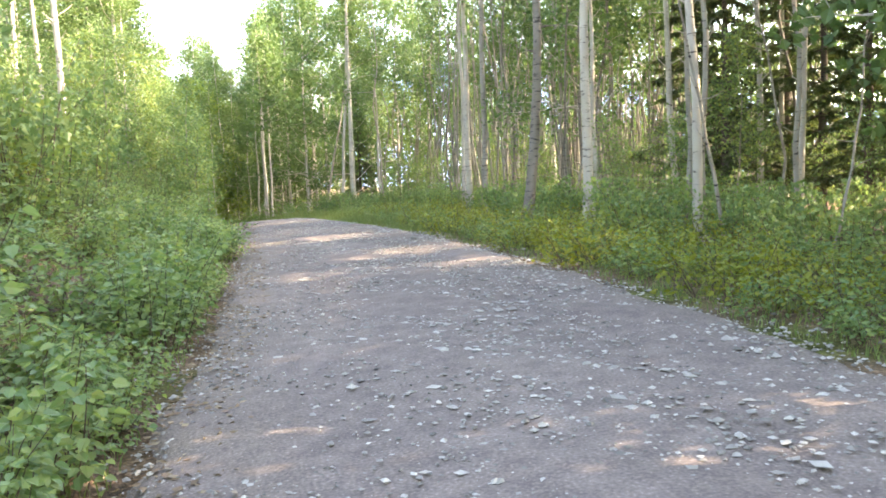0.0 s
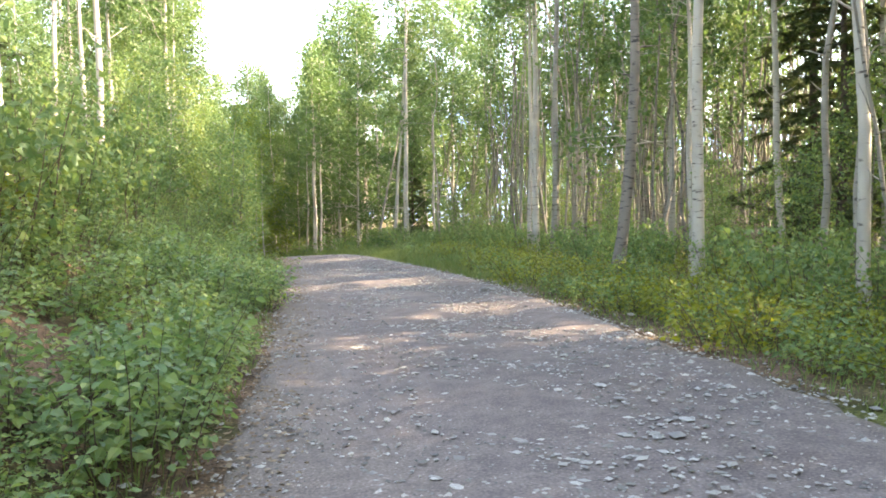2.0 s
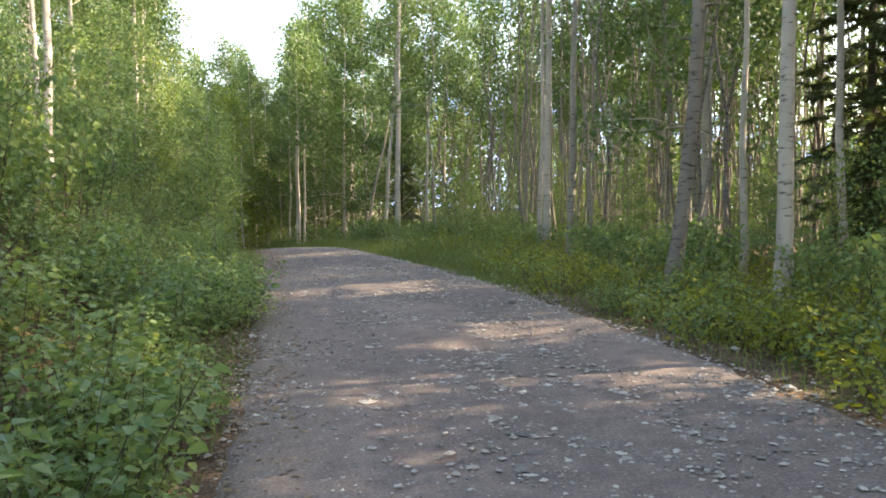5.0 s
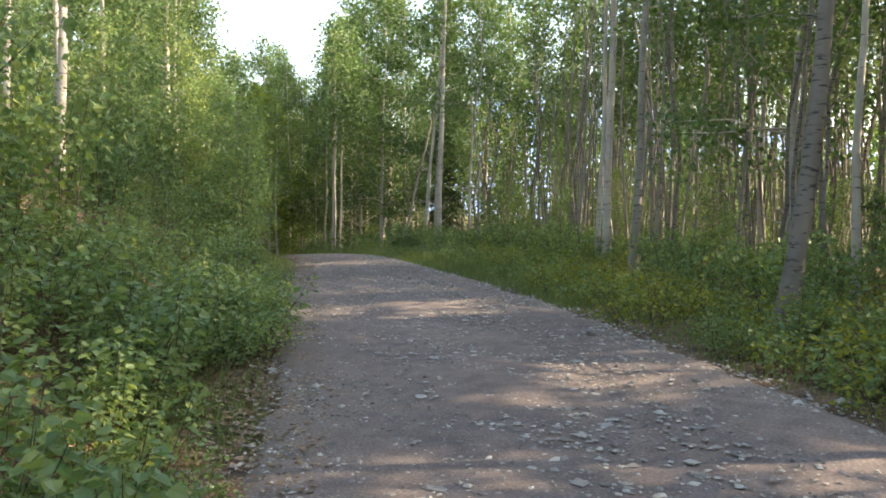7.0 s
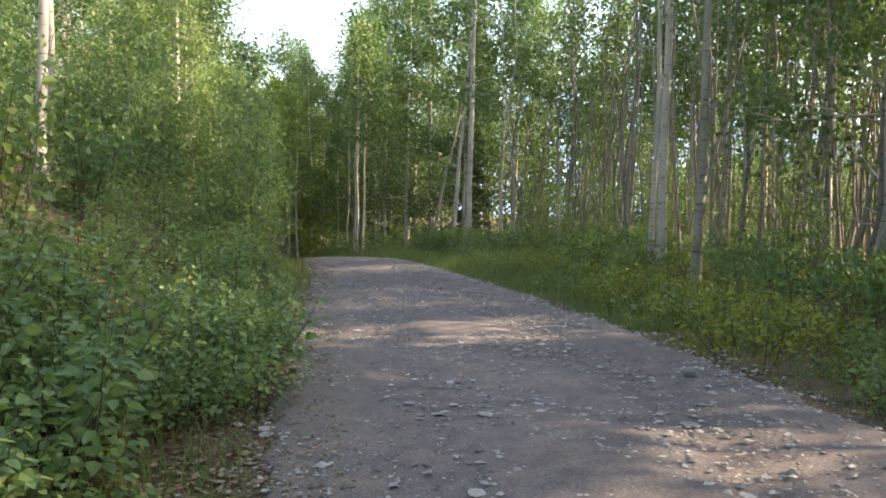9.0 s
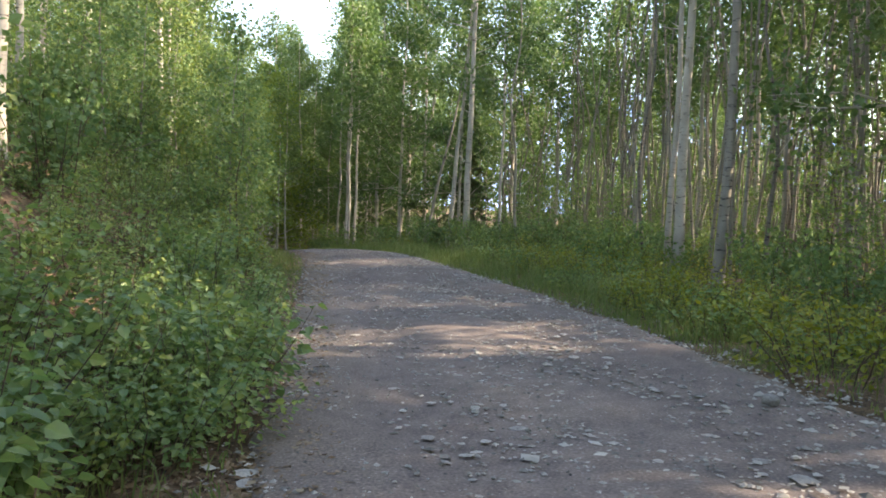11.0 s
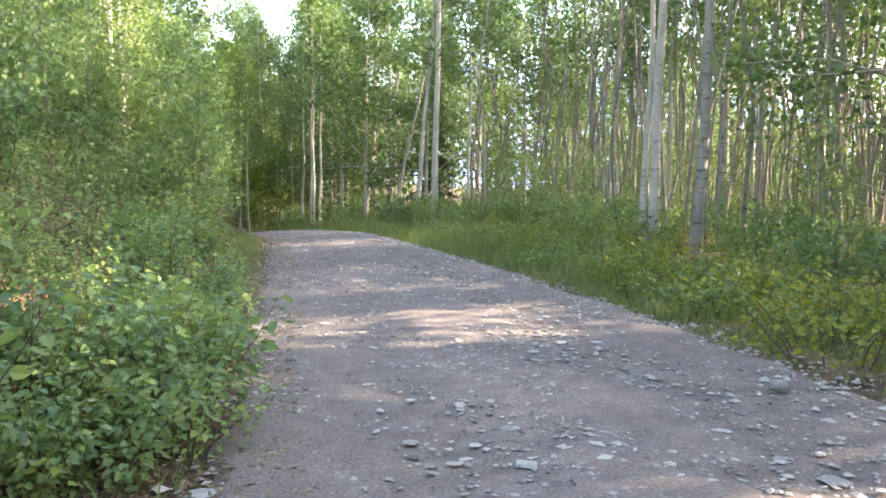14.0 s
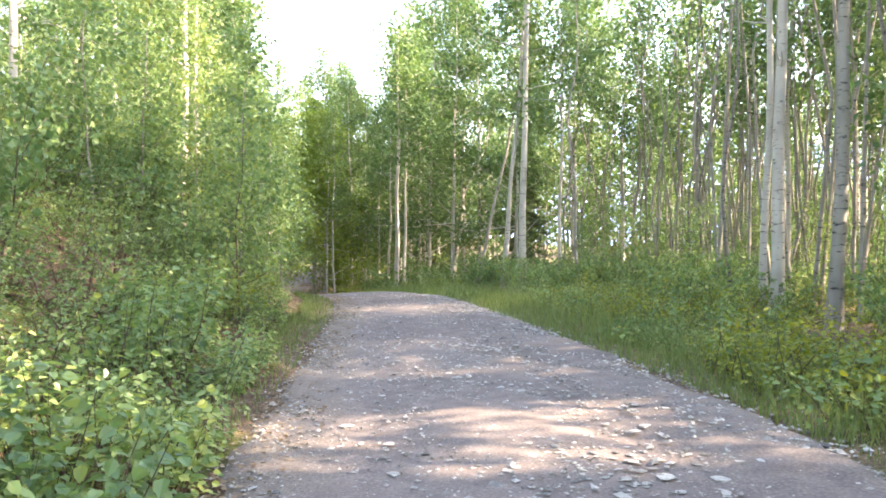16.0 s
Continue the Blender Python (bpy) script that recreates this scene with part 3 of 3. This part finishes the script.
scatter(39, 44, (8, 26), (27, 62), 0.9, [6, 6, 5], (0.55, 0.95), lambda x, y: x - road_x(y) > 5.5)
scatter(40, 8, (8, 20), (10, 26), 1.2, [6, 5], (0.6, 1.0), lambda x, y: True)


def far_woods(seed, spots, count=330, size=0.32, stem=0.11, low=0.0, tall=(9, 15)):
    """Woods beyond the nearer trees: thin stems and leaves that nobody could count."""
    rng = np.random.default_rng(seed)
    wood, at = [], []
    for x, y in spots:
        z, h = float(land(x, y)), min(rng.uniform(5, 9) if x > 22 else rng.uniform(*tall), low_sky(x, y))
        bend = rng.normal(size=(2, 2)) * 0.35
        wood.append(tube(np.array([[x, y, z - 0.3], [x + bend[0, 0], y + bend[0, 1], z + h * 0.35], [x + bend.sum(0)[0], y, z + h * 0.7], [x + bend[1, 0] * 2, y, z + h]]), [stem, stem * 0.8, stem * 0.5, 0.02], 5))
        t = low + (1 - low) * rng.uniform(0, 1, count) ** 0.8
        r = (0.5 + 1.5 * np.sin(np.clip(t * 1.1, 0, 1) * math.pi)) * np.sqrt(rng.uniform(0, 1, count))
        a = rng.uniform(0, 6.28, count)
        at.append(np.stack([x + r * np.cos(a), y + r * np.sin(a), z + 0.4 + t * (h - 0.2)], -1))
    at = np.concatenate(at)
    return joined(wood), small_leaves(rng, at, np.full(len(at), size))


def strew(n, xr, yr):
    return list(zip(rng.uniform(*xr, n), rng.uniform(*yr, n)))


rng = np.random.default_rng(45)
SPOTS = strew(190, (24, 46), (-5, 75)) + strew(110, (4, 40), (62, 88)) + strew(150, (-40, 8), (108, 135)) + [(x, y) for x, y in strew(90, (-40, -18), (5, 90)) if x < road_x(y) - 8]
w, g = far_woods(46, SPOTS)
woods = tagged(new("far_woods", mesh("far_woods", *g, M_CROWN)), "sunlit green woods beyond the nearer trees", "woods", kind="stuff")
part("trunk", mesh("trunk", *w, M_GREYBARK, True), woods)["kind"] = "stuff"
# the thicket of thin stems that closes the wood on the level side
w, g = far_woods(47, [(x, y) for x, y in strew(190, (7, 27), (34, 68)) if x > 3 + 0.11 * (y - 13) and (x > 17 or y > 50)], 230, 0.2, 0.05, 0.02, (6, 12))
w2, g2 = far_woods(48, [(x, y) for x, y in strew(170, (6, 21), (23, 47)) if x > 5.5], 70, 0.13, 0.045, 0.5, (6, 11))
w, g = joined([w, w2]), joined([g, g2])
thicket = tagged(new("thicket", mesh("thicket", *g, M_CROWN)), "crowded thin stems and leaves deep in the aspen wood", "woods", kind="stuff")
part("trunk", mesh("trunk", *w, M_GREYBARK, True), thicket)["kind"] = "stuff"


def spruce(height, seed):
    rng = np.random.default_rng(seed)
    line = trunk_line(rng, height, ((0, 0, 0), (1, 0.1, 0)))
    wood = [tube(line, 0.13 * (1 - 0.95 * np.linspace(0, 1, 16)), 8)]
    spots, aims = [], []
    z = 0.9
    while z < height * 0.97:
        n = 5
        for i in range(n):
            a = i * 2 * math.pi / n + rng.uniform(0, 1.2)
            reach = 0.19 * (height - z) * rng.uniform(0.75, 1.15) + 0.15
            pts = limb(rng, (0, 0, z), (math.cos(a), math.sin(a), -0.12), reach, 6, -0.12)
            wood.append(tube(pts, np.linspace(0.018, 0.004, 6), 4))
            for j in range(int(reach * 120) + 12):
                t = rng.uniform(0.12, 1) * 4.99
                q = pts[int(t)] + (pts[int(t) + 1] - pts[int(t)]) * (t % 1)
                spots.append(q)
                aims.append([math.cos(a) * 0.6 + rng.normal() * 0.6, math.sin(a) * 0.6 + rng.normal() * 0.6, -0.15])
        z += 0.33 + rng.uniform(0, 0.12)
    tree = new("spruce_tree")
    v, f = joined(wood)
    part("trunk", mesh("trunk", v, f, M_DARKBARK, True), tree)
    at = np.array(spots)
    v, f = leaves(rng, at, np.full(len(at), 0.2), 0.1, 0.4, 0.24, np.array(aims))
    part("needles", mesh("needles", v, f, M_NEEDLE), tree)
    return tagged(tree, "dark green spruce with drooping boughs among the aspens", "tree")


SPRUCE = [stand(spruce(9, 41), 10.4, 18.6), stand(spruce(11, 42), 11.0, 20.5, 40)]
for i, (x, y, s) in enumerate(((13.0, 18.6, 1.0), (14.5, 22.0, 1.1), (12.0, 15.8, 0.9), (3.9, 45.0, 0.75), (-9.5, 26.0, 0.9), (0.2, 62.0, 1.2), (-4.0, 70.0, 1.3))):
    copies(SPRUCE[i % 2], x, y, i * 77, s)


# ---- shrubs ----
def shrub(name, label, seed, height, spread, stems, per_stem, leaf, foliage, wide=0.75, category="shrub", plain=False):
    """Upright thin stems with leaves along and around them."""
    rng = np.random.default_rng(seed)
    wood, at, aim = [], [], []
    for i in range(stems):
        a, r = rng.uniform(0, 6.28), spread * 0.35 * math.sqrt(rng.uniform())
        base = np.array([math.cos(a) * r, math.sin(a) * r, -0.05])
        pts = limb(rng, base, (math.cos(a) * spread * 0.5, math.sin(a) * spread * 0.5, height), height * rng.uniform(0.6, 1.1), 5, 0.1)
        wood.append(tube(pts, np.linspace(0.007, 0.002, 5) * (0.6 + height * 0.5), 3))
        for j in range(int(per_stem * 0.85)):
            t = (0.18 + 0.82 * rng.uniform() ** 0.75) * 3.99
            q = pts[int(t)] + (pts[int(t) + 1] - pts[int(t)]) * (t % 1)
            b = rng.uniform(0, 6.28)
            o = rng.uniform(0.15, 1.0) * (0.16 + 0.1 * height) * (1.25 - t / 5.4)
            at.append(q + np.array([math.cos(b) * o, math.sin(b) * o, rng.normal() * 0.05]))
            aim.append([math.cos(b), math.sin(b), 0.1])
    ob = new(name)
    v, f = joined(wood)
    part("stalk", mesh("stalk", v, f, M_TWIG, True), ob)
    at = np.array(at)
    v, f = small_leaves(rng, at, np.full(len(at), leaf * 1.1), wide) if plain else leaves(rng, at, np.full(len(at), leaf), 0.28, 0.55, wide, np.array(aim))
    part("foliage", mesh("foliage", v, f, foliage), ob)
    return tagged(ob, label, category)


BANK_SHRUBS = [
    shrub("shrub", "broad-leaved green shrub crowding the road's edge", 51, 1.15, 0.85, 12, 52, 0.092, M_HERB, 0.85),
    shrub("shrub", "broad-leaved green shrub crowding the road's edge", 52, 0.95, 0.95, 12, 52, 0.08, M_HERB, 0.8),
    shrub("upright_shrub", "upright light green shrub with small leaves", 53, 1.45, 0.85, 10, 56, 0.078, M_SHRUB, 0.65),
    shrub("tall_shrub", "tall loose green shrub on the bank", 54, 1.9, 1.0, 10, 74, 0.09, M_SHRUB, 0.8, plain=True),
    shrub("small_shrub", "low green shrub at the foot of the bank", 55, 0.5, 0.75, 11, 36, 0.068, M_HERB, 0.75),
]
LOW_SHRUBS = [
    shrub("low_shrub", "low fresh green shrub along the gravel edge", 61, 0.62, 0.8, 13, 34, 0.075, M_SHRUB, 0.75),
    shrub("low_shrub", "low fresh green shrub along the gravel edge", 62, 0.8, 0.9, 13, 38, 0.078, M_SHRUB, 0.7),
    shrub("low_shrub", "low yellow-green shrub among the roadside growth", 63, 0.7, 0.8, 12, 36, 0.055, M_YELLOW, 0.7),
    shrub("low_shrub", "bushy green shrub before the tree trunks", 64, 1.25, 1.0, 13, 60, 0.075, M_SHRUB, 0.8, plain=True),
]
USED = set()


def grow(ob, x, y, turn, size, lift=0.0):
    m = pose(x, y, float(land(x, y)) + lift, 0, 0, turn) @ Matrix.Scale(size, 4)
    if ob.name in USED:
        return copy_thing(ob, m)
    USED.add(ob.name)
    ob.matrix_world = m
    return ob


def hedge(seed, n, kinds, yr, dr, gap, sizes, group):
    """Shrubs within a strip dr metres from the road's middle line."""
    rng, here, tries = np.random.default_rng(seed), [], 0
    while len(here) < n and tries < n * 50:
        tries += 1
        y, d = rng.uniform(*yr), rng.uniform(*dr)
        x = float(road_x(y)) + d + math.copysign(float(half(y)) - 1.9, d)
        if not bare_patch(x, y) and not (13.0 < y < 14.8 and -1.3 < x < 0) and all((x - a) ** 2 + (y - b) ** 2 > gap * gap for a, b in here):
            here.append((x, y))
            tagged(grow(kinds[int(rng.integers(len(kinds)))], x, y, rng.uniform(0, 360), rng.uniform(*sizes) * (0.65 if 17.0 < y < 19.5 and x < -2.2 else 1.0)), group=group)


B, L = BANK_SHRUBS, LOW_SHRUBS
hedge(71, 56, [B[0], B[0], B[1], B[4]], (2.4, 16.5), (-2.75, -2.1), 0.31, (0.6, 0.95), "shrubs at the foot of the bank")
hedge(70, 60, [B[0], B[1], B[2], B[4]], (15.5, 40), (-2.6, -1.95), 0.4, (0.65, 1.0), "shrubs at the foot of the bank")
hedge(72, 44, [B[0], B[1], B[4], B[1], B[2]], (2.0, 11), (-4.6, -2.65), 0.42, (0.65, 1.0), "shrubs on the bank")
hedge(78, 42, [B[0], B[1], B[2], B[0]], (11, 18.5), (-4.6, -2.6), 0.42, (0.65, 1.0), "shrubs on the bank")
hedge(69, 50, [B[0], B[1], B[2], B[2]], (18.5, 27), (-4.8, -2.6), 0.42, (0.8, 1.15), "shrubs on the bank")
hedge(73, 80, [B[2], B[3], B[3]], (4, 30), (-7.0, -4.2), 0.62, (0.85, 1.35), "shrubs on the bank")
hedge(74, 56, [B[2], B[3], B[1]], (24, 56), (-5.0, -2.2), 0.55, (0.9, 1.3), "shrubs on the bank")
hedge(75, 185, [L[0], L[1], L[0], L[2], L[2]], (4.5, 31), (2.15, 4.2), 0.33, (0.65, 1.1), "shrubs along the gravel edge")
hedge(76, 90, [L[1], L[3], L[3], L[2]], (5, 32), (3.8, 7.5), 0.62, (0.8, 1.2), "shrubs before the wood")
hedge(77, 110, [L[3], L[3], L[2], B[2]], (29, 50), (2.2, 10), 0.7, (0.8, 1.25), "shrubs before the wood")
rng, spots = np.random.default_rng(79), []
while len(spots) < 75:
    x, y = rng.uniform(-17, 4), rng.uniform(41, 72)
    if abs(x - road_x(y)) > 2.4 and all((x - a) ** 2 + (y - b) ** 2 > 1.0 for a, b in spots):
        spots.append((x, y))
        tagged(grow((L[3], B[3])[len(spots) % 2], x, y, rng.uniform(0, 360), rng.uniform(1.0, 1.6)), group="shrubs beyond the bend")
for i, (x, y, s) in enumerate(((-0.78, 4.5, 0.75), (-0.82, 5.3, 0.7), (-0.95, 3.8, 0.85), (-0.80, 6.2, 0.7), (-1.25, 4.4, 0.95), (-1.35, 5.3, 1.0), (-1.3, 6.2, 0.95), (-1.6, 4.8, 1.1), (-1.7, 5.9, 1.1))):
    tagged(grow(B[i % 2], x, y, i * 67, s), group="shrubs at the foot of the bank")
for x, y, s in ((-2.75, 23.6, 1.2), (-2.6, 23.2, 1.0), (-3.6, 12.5, 1.5), (-4.2, 11.8, 1.4)):
    grow(L[2], x, y, x * 50, s)


# ---- grass, litter and stones ----
def grass(seed, n, yr, dr, tall):
    rng = np.random.default_rng(seed)
    y, d = rng.uniform(*yr, n), dr[0] + (dr[1] - dr[0]) * rng.uniform(0, 1, n) ** 1.4
    x = road_x(y) + d + np.sign(d) * (half(y) - 1.9)
    h = rng.uniform(0.35, 1, n) * tall * (0.45 + 0.55 * np.clip(np.abs(d) - 1.9, 0, 0.7) / 0.7)
    a = rng.uniform(0, 6.28, n)
    lean = rng.normal(size=(n, 2)) * 0.35 * h[:, None]
    p = np.stack([x, y, land(x, y) - 0.01], -1)
    w = np.stack([np.cos(a), np.sin(a), a * 0], -1) * 0.004 * (1 + h[:, None] * 2)
    mid = p + np.stack([lean[:, 0] * 0.35, lean[:, 1] * 0.35, h * 0.6], -1)
    tip = p + np.stack([lean[:, 0], lean[:, 1], h * 0.92], -1)
    v = np.stack([p - w, p + w, mid + w * 0.8, tip, mid - w * 0.8], 1).reshape(-1, 3)
    b = np.arange(n)[:, None] * 5
    return v, np.concatenate([b + [[0, 1, 2]], b + [[0, 2, 4]], b + [[4, 2, 3]]])


v, f = joined([grass(81, 7000, (4, 20), (1.95, 4.6), 0.2), grass(82, 5000, (3, 34), (-2.6, -1.95), 0.28), grass(83, 13000, (18, 46), (1.9, 3.4), 0.42)])
tagged(new("grass", mesh("grass", v, f, M_GRASS)), "thin green grass along both edges of the road", "grass", kind="stuff")


def litter(seed, n):
    rng = np.random.default_rng(seed)
    y = rng.uniform(2, 34, n)
    d = np.where(rng.uniform(size=n) < 0.7, -1.35 - rng.gamma(2.0, 0.45, n), 2.0 + rng.gamma(2.0, 0.4, n))
    x = road_x(y) + d + np.sign(d) * (half(y) - 1.9)
    z = np.where(np.abs(d) < 1.9, road_z(x, y), land(x, y)) + 0.012
    v, f = small_leaves(rng, np.stack([x, y, z], -1), np.full(n, 0.05))
    v[:, 2] = np.repeat(z, 4) + (v[:, 2] - np.repeat(z, 4)) * 0.25
    return v, f


def bank_litter(seed, n, xr, yr):
    """Pale dry leaves on bare ground."""
    rng = np.random.default_rng(seed)
    x, y = rng.uniform(*xr, n), rng.uniform(*yr, n)
    z = land(x, y) + 0.015
    v, f = small_leaves(rng, np.stack([x, y, z], -1), np.full(n, 0.06))
    v[:, 2] = land(v[:, 0], v[:, 1]) + 0.012 + np.abs(v[:, 2] - np.repeat(z, 4)) * 0.4
    return v, f


v, f = joined([litter(84, 13000), bank_litter(85, 5000, (-5.2, -2.2), (15, 25)), bank_litter(86, 1500, (-1.7, -0.55), (12.3, 15.6))])
tagged(new("leaf_litter", mesh("leaf_litter", v, f, M_LITTER)), "dry brown fallen leaves along the road's edges", "leaf litter", kind="stuff")


def stone_mesh(seed, flat):
    rng = np.random.default_rng(seed)
    bm = bmesh.new()
    bmesh.ops.create_icosphere(bm, subdivisions=1, radius=0.5)
    for vert in bm.verts:
        vert.co = vert.co * float(rng.uniform(0.72, 1.2))
        vert.co.z = vert.co.z * flat
    me = bpy.data.meshes.new("stone")
    bm.to_mesh(me)
    bm.free()
    me.materials.append(M_STONE)
    return me


STONES = [stone_mesh(90 + i, (0.3, 0.35, 0.45, 0.6, 0.28)[i % 5]) for i in range(8)]


def pebbles(seed, n, yr, dist, size, flat=0.6):
    rng = np.random.default_rng(seed)
    o = np.array([[1, 0, 0], [-1, 0, 0], [0, 1, 0], [0, -1, 0], [0, 0, 0.7], [0, 0, -0.7]], float)
    tri = np.array([[0, 2, 4], [2, 1, 4], [1, 3, 4], [3, 0, 4], [2, 0, 5], [1, 2, 5], [3, 1, 5], [0, 3, 5]])
    y, d = rng.uniform(*yr, n), dist(rng, n)
    d = d * half(y) / 1.9
    x = road_x(y) + d
    s = size * rng.gamma(3.0, 0.33, n)
    at = np.stack([x, y, np.where(np.abs(d) < half(y), road_z(x, y), land(x, y) + 0.02)], -1)
    turn = rng.uniform(0, 6.28, n)
    c, k = np.cos(turn)[:, None], np.sin(turn)[:, None]
    p = o[None] * rng.uniform(0.6, 1.3, (n, 6, 1)) * s[:, None, None] * np.array([1, 0.75, flat])
    v = np.stack([p[..., 0] * c - p[..., 1] * k, p[..., 0] * k + p[..., 1] * c, p[..., 2]], -1) + at[:, None]
    return v.reshape(-1, 3), (np.arange(n)[:, None, None] * 6 + tri[None]).reshape(-1, 3)


v, f = joined([pebbles(95, 17000, (3, 34), lambda r, n: r.uniform(-1.9, 1.9, n), 0.012), pebbles(93, 7000, (4, 24), lambda r, n: np.clip(0.3 + r.normal(size=n) * 0.6, -1.8, 1.8), 0.016, 0.4), pebbles(96, 5200, (4, 32), lambda r, n: 1.72 + r.normal(size=n) * 0.25, 0.016),
               pebbles(97, 6000, (4, 30), lambda r, n: -1.7 + r.normal(size=n) * 0.28, 0.013), pebbles(94, 1500, (3, 27), lambda r, n: np.clip(r.normal(size=n) * 0.7 + 0.15, -1.8, 1.8), 0.02, 0.2)])
part("gravel", mesh("gravel", v, f, M_PEBBLE), road)["kind"] = "stuff"

rng = np.random.default_rng(99)
SET = [(0.64, 5.75, 0.10), (0.69, 7.85, 0.10), (-0.14, 7.4, 0.11), (0.94, 11.46, 0.18), (1.33, 11.75, 0.10), (-0.02, 13.1, 0.12), (1.23, 13.66, 0.15), (0.41, 11.97, 0.16), (0.91, 13.59, 0.16),
       (1.25, 16.53, 0.16), (-0.75, 15.08, 0.17), (0.74, 15.65, 0.14), (1.05, 18.93, 0.2), (0.93, 18.59, 0.16), (-0.13, 19.42, 0.1), (0.68, 16.47, 0.16), (-0.77, 15.23, 0.18), (0.38, 15.24, 0.1), (0.46, 20.86, 0.15)]
for i in range(275):
    y = rng.choice([rng.uniform(4.5, 24), rng.uniform(12, 20)])
    d = rng.normal() * 0.5 + rng.choice([-0.5, 0.15, 0.25, 0.0, 1.0])
    SET.append((float(road_x(y)) + float(np.clip(d, -1.7, 1.7)), y, 0.03 + rng.gamma(2.0, 0.02)))
for x, y, s in SET:
    ob = part("stone", STONES[int(rng.integers(len(STONES)))], road)
    ob.matrix_world = pose(x, y, float(road_z(x, y)) - 0.05 * s, rng.normal() * 1.5, rng.normal() * 1.5, rng.uniform(0, 360)) @ Matrix.Diagonal((s, s * rng.uniform(0.45, 1), s * rng.uniform(0.14, 0.28), 1))


# ---- single things by the road ----
def boulder(name, label, x, y, size, seed):
    """A rounded loose stone."""
    rng = np.random.default_rng(seed)
    bm = bmesh.new()
    bmesh.ops.create_icosphere(bm, subdivisions=3, radius=0.5)
    for vert in bm.verts:
        p = vert.co.copy()
        vert.co = p * (1 + 0.16 * noise.noise(p * 2.2 + Vector((seed, 0, 0))) + 0.05 * noise.noise(p * 7))
        vert.co.z = vert.co.z * 0.72
    me = bpy.data.meshes.new(name)
    bm.to_mesh(me)
    bm.free()
    me.polygons.foreach_set("use_smooth", np.full(len(me.polygons), True))
    me.materials.append(M_STONE)
    ob = new(name, me)
    ob.matrix_world = pose(x, y, float(road_z(x, y)) + size * 0.24, 4, 8, seed * 40) @ Matrix.Diagonal((size, size * 0.8, size, 1))
    return tagged(ob, label, "stone")


boulder("loose_rock", "rounded grey stone lying on the gravel edge", 2.41, 15.9, 0.12, 3)


def stick(name, label, a, b, radius, seed, material):
    """A bare bent stem with a few broken twigs."""
    rng = np.random.default_rng(seed)
    a, b = np.array(a, float), np.array(b, float)
    t = np.linspace(0, 1, 9)[:, None]
    pts = a + (b - a) * t + np.sin(t * 3.0) * rng.normal(size=3) * 0.08 + rng.normal(size=(9, 3)) * 0.02
    bits = [tube(pts, np.linspace(radius, radius * 0.35, 9), 6)]
    for _ in range(5):
        q = pts[rng.integers(3, 9)]
        bits.append(tube(limb(rng, q, rng.normal(size=3), rng.uniform(0.2, 0.6), 4), np.linspace(radius * 0.4, 0.004, 4), 4))
    v, f = joined(bits)
    return tagged(new(name, mesh(name, v, f, material, True)), label, "branch")


def on_land(x, y, lift=0.0):
    return (x, y, float(land(x, y)) + lift)


stick("dead_stem", "bare dead stem leaning among the aspens", on_land(5.95, 11.2), (4.95, 10.8, 4.0), 0.03, 1, M_GREYBARK)
stick("dead_stem", "bare dead stem leaning into the shrubs", on_land(6.3, 9.6), (7.3, 10.3, 2.9), 0.022, 2, M_GREYBARK)
stick("dead_stem", "thin dead stem propped between the trunks", on_land(8.9, 14.2), (8.0, 14.4, 5.0), 0.03, 3, M_GREYBARK)
stick("fallen_branch", "dark fallen branch lying on the bank", on_land(-5.2, 26.2, 0.25), on_land(-4.0, 25.8, 0.12), 0.05, 4, M_DARKBARK)
stick("fallen_branch", "dry branch lying on the bare bank", on_land(-3.9, 19.4, 0.05), on_land(-3.1, 20.6, 0.06), 0.03, 5, M_TWIG)
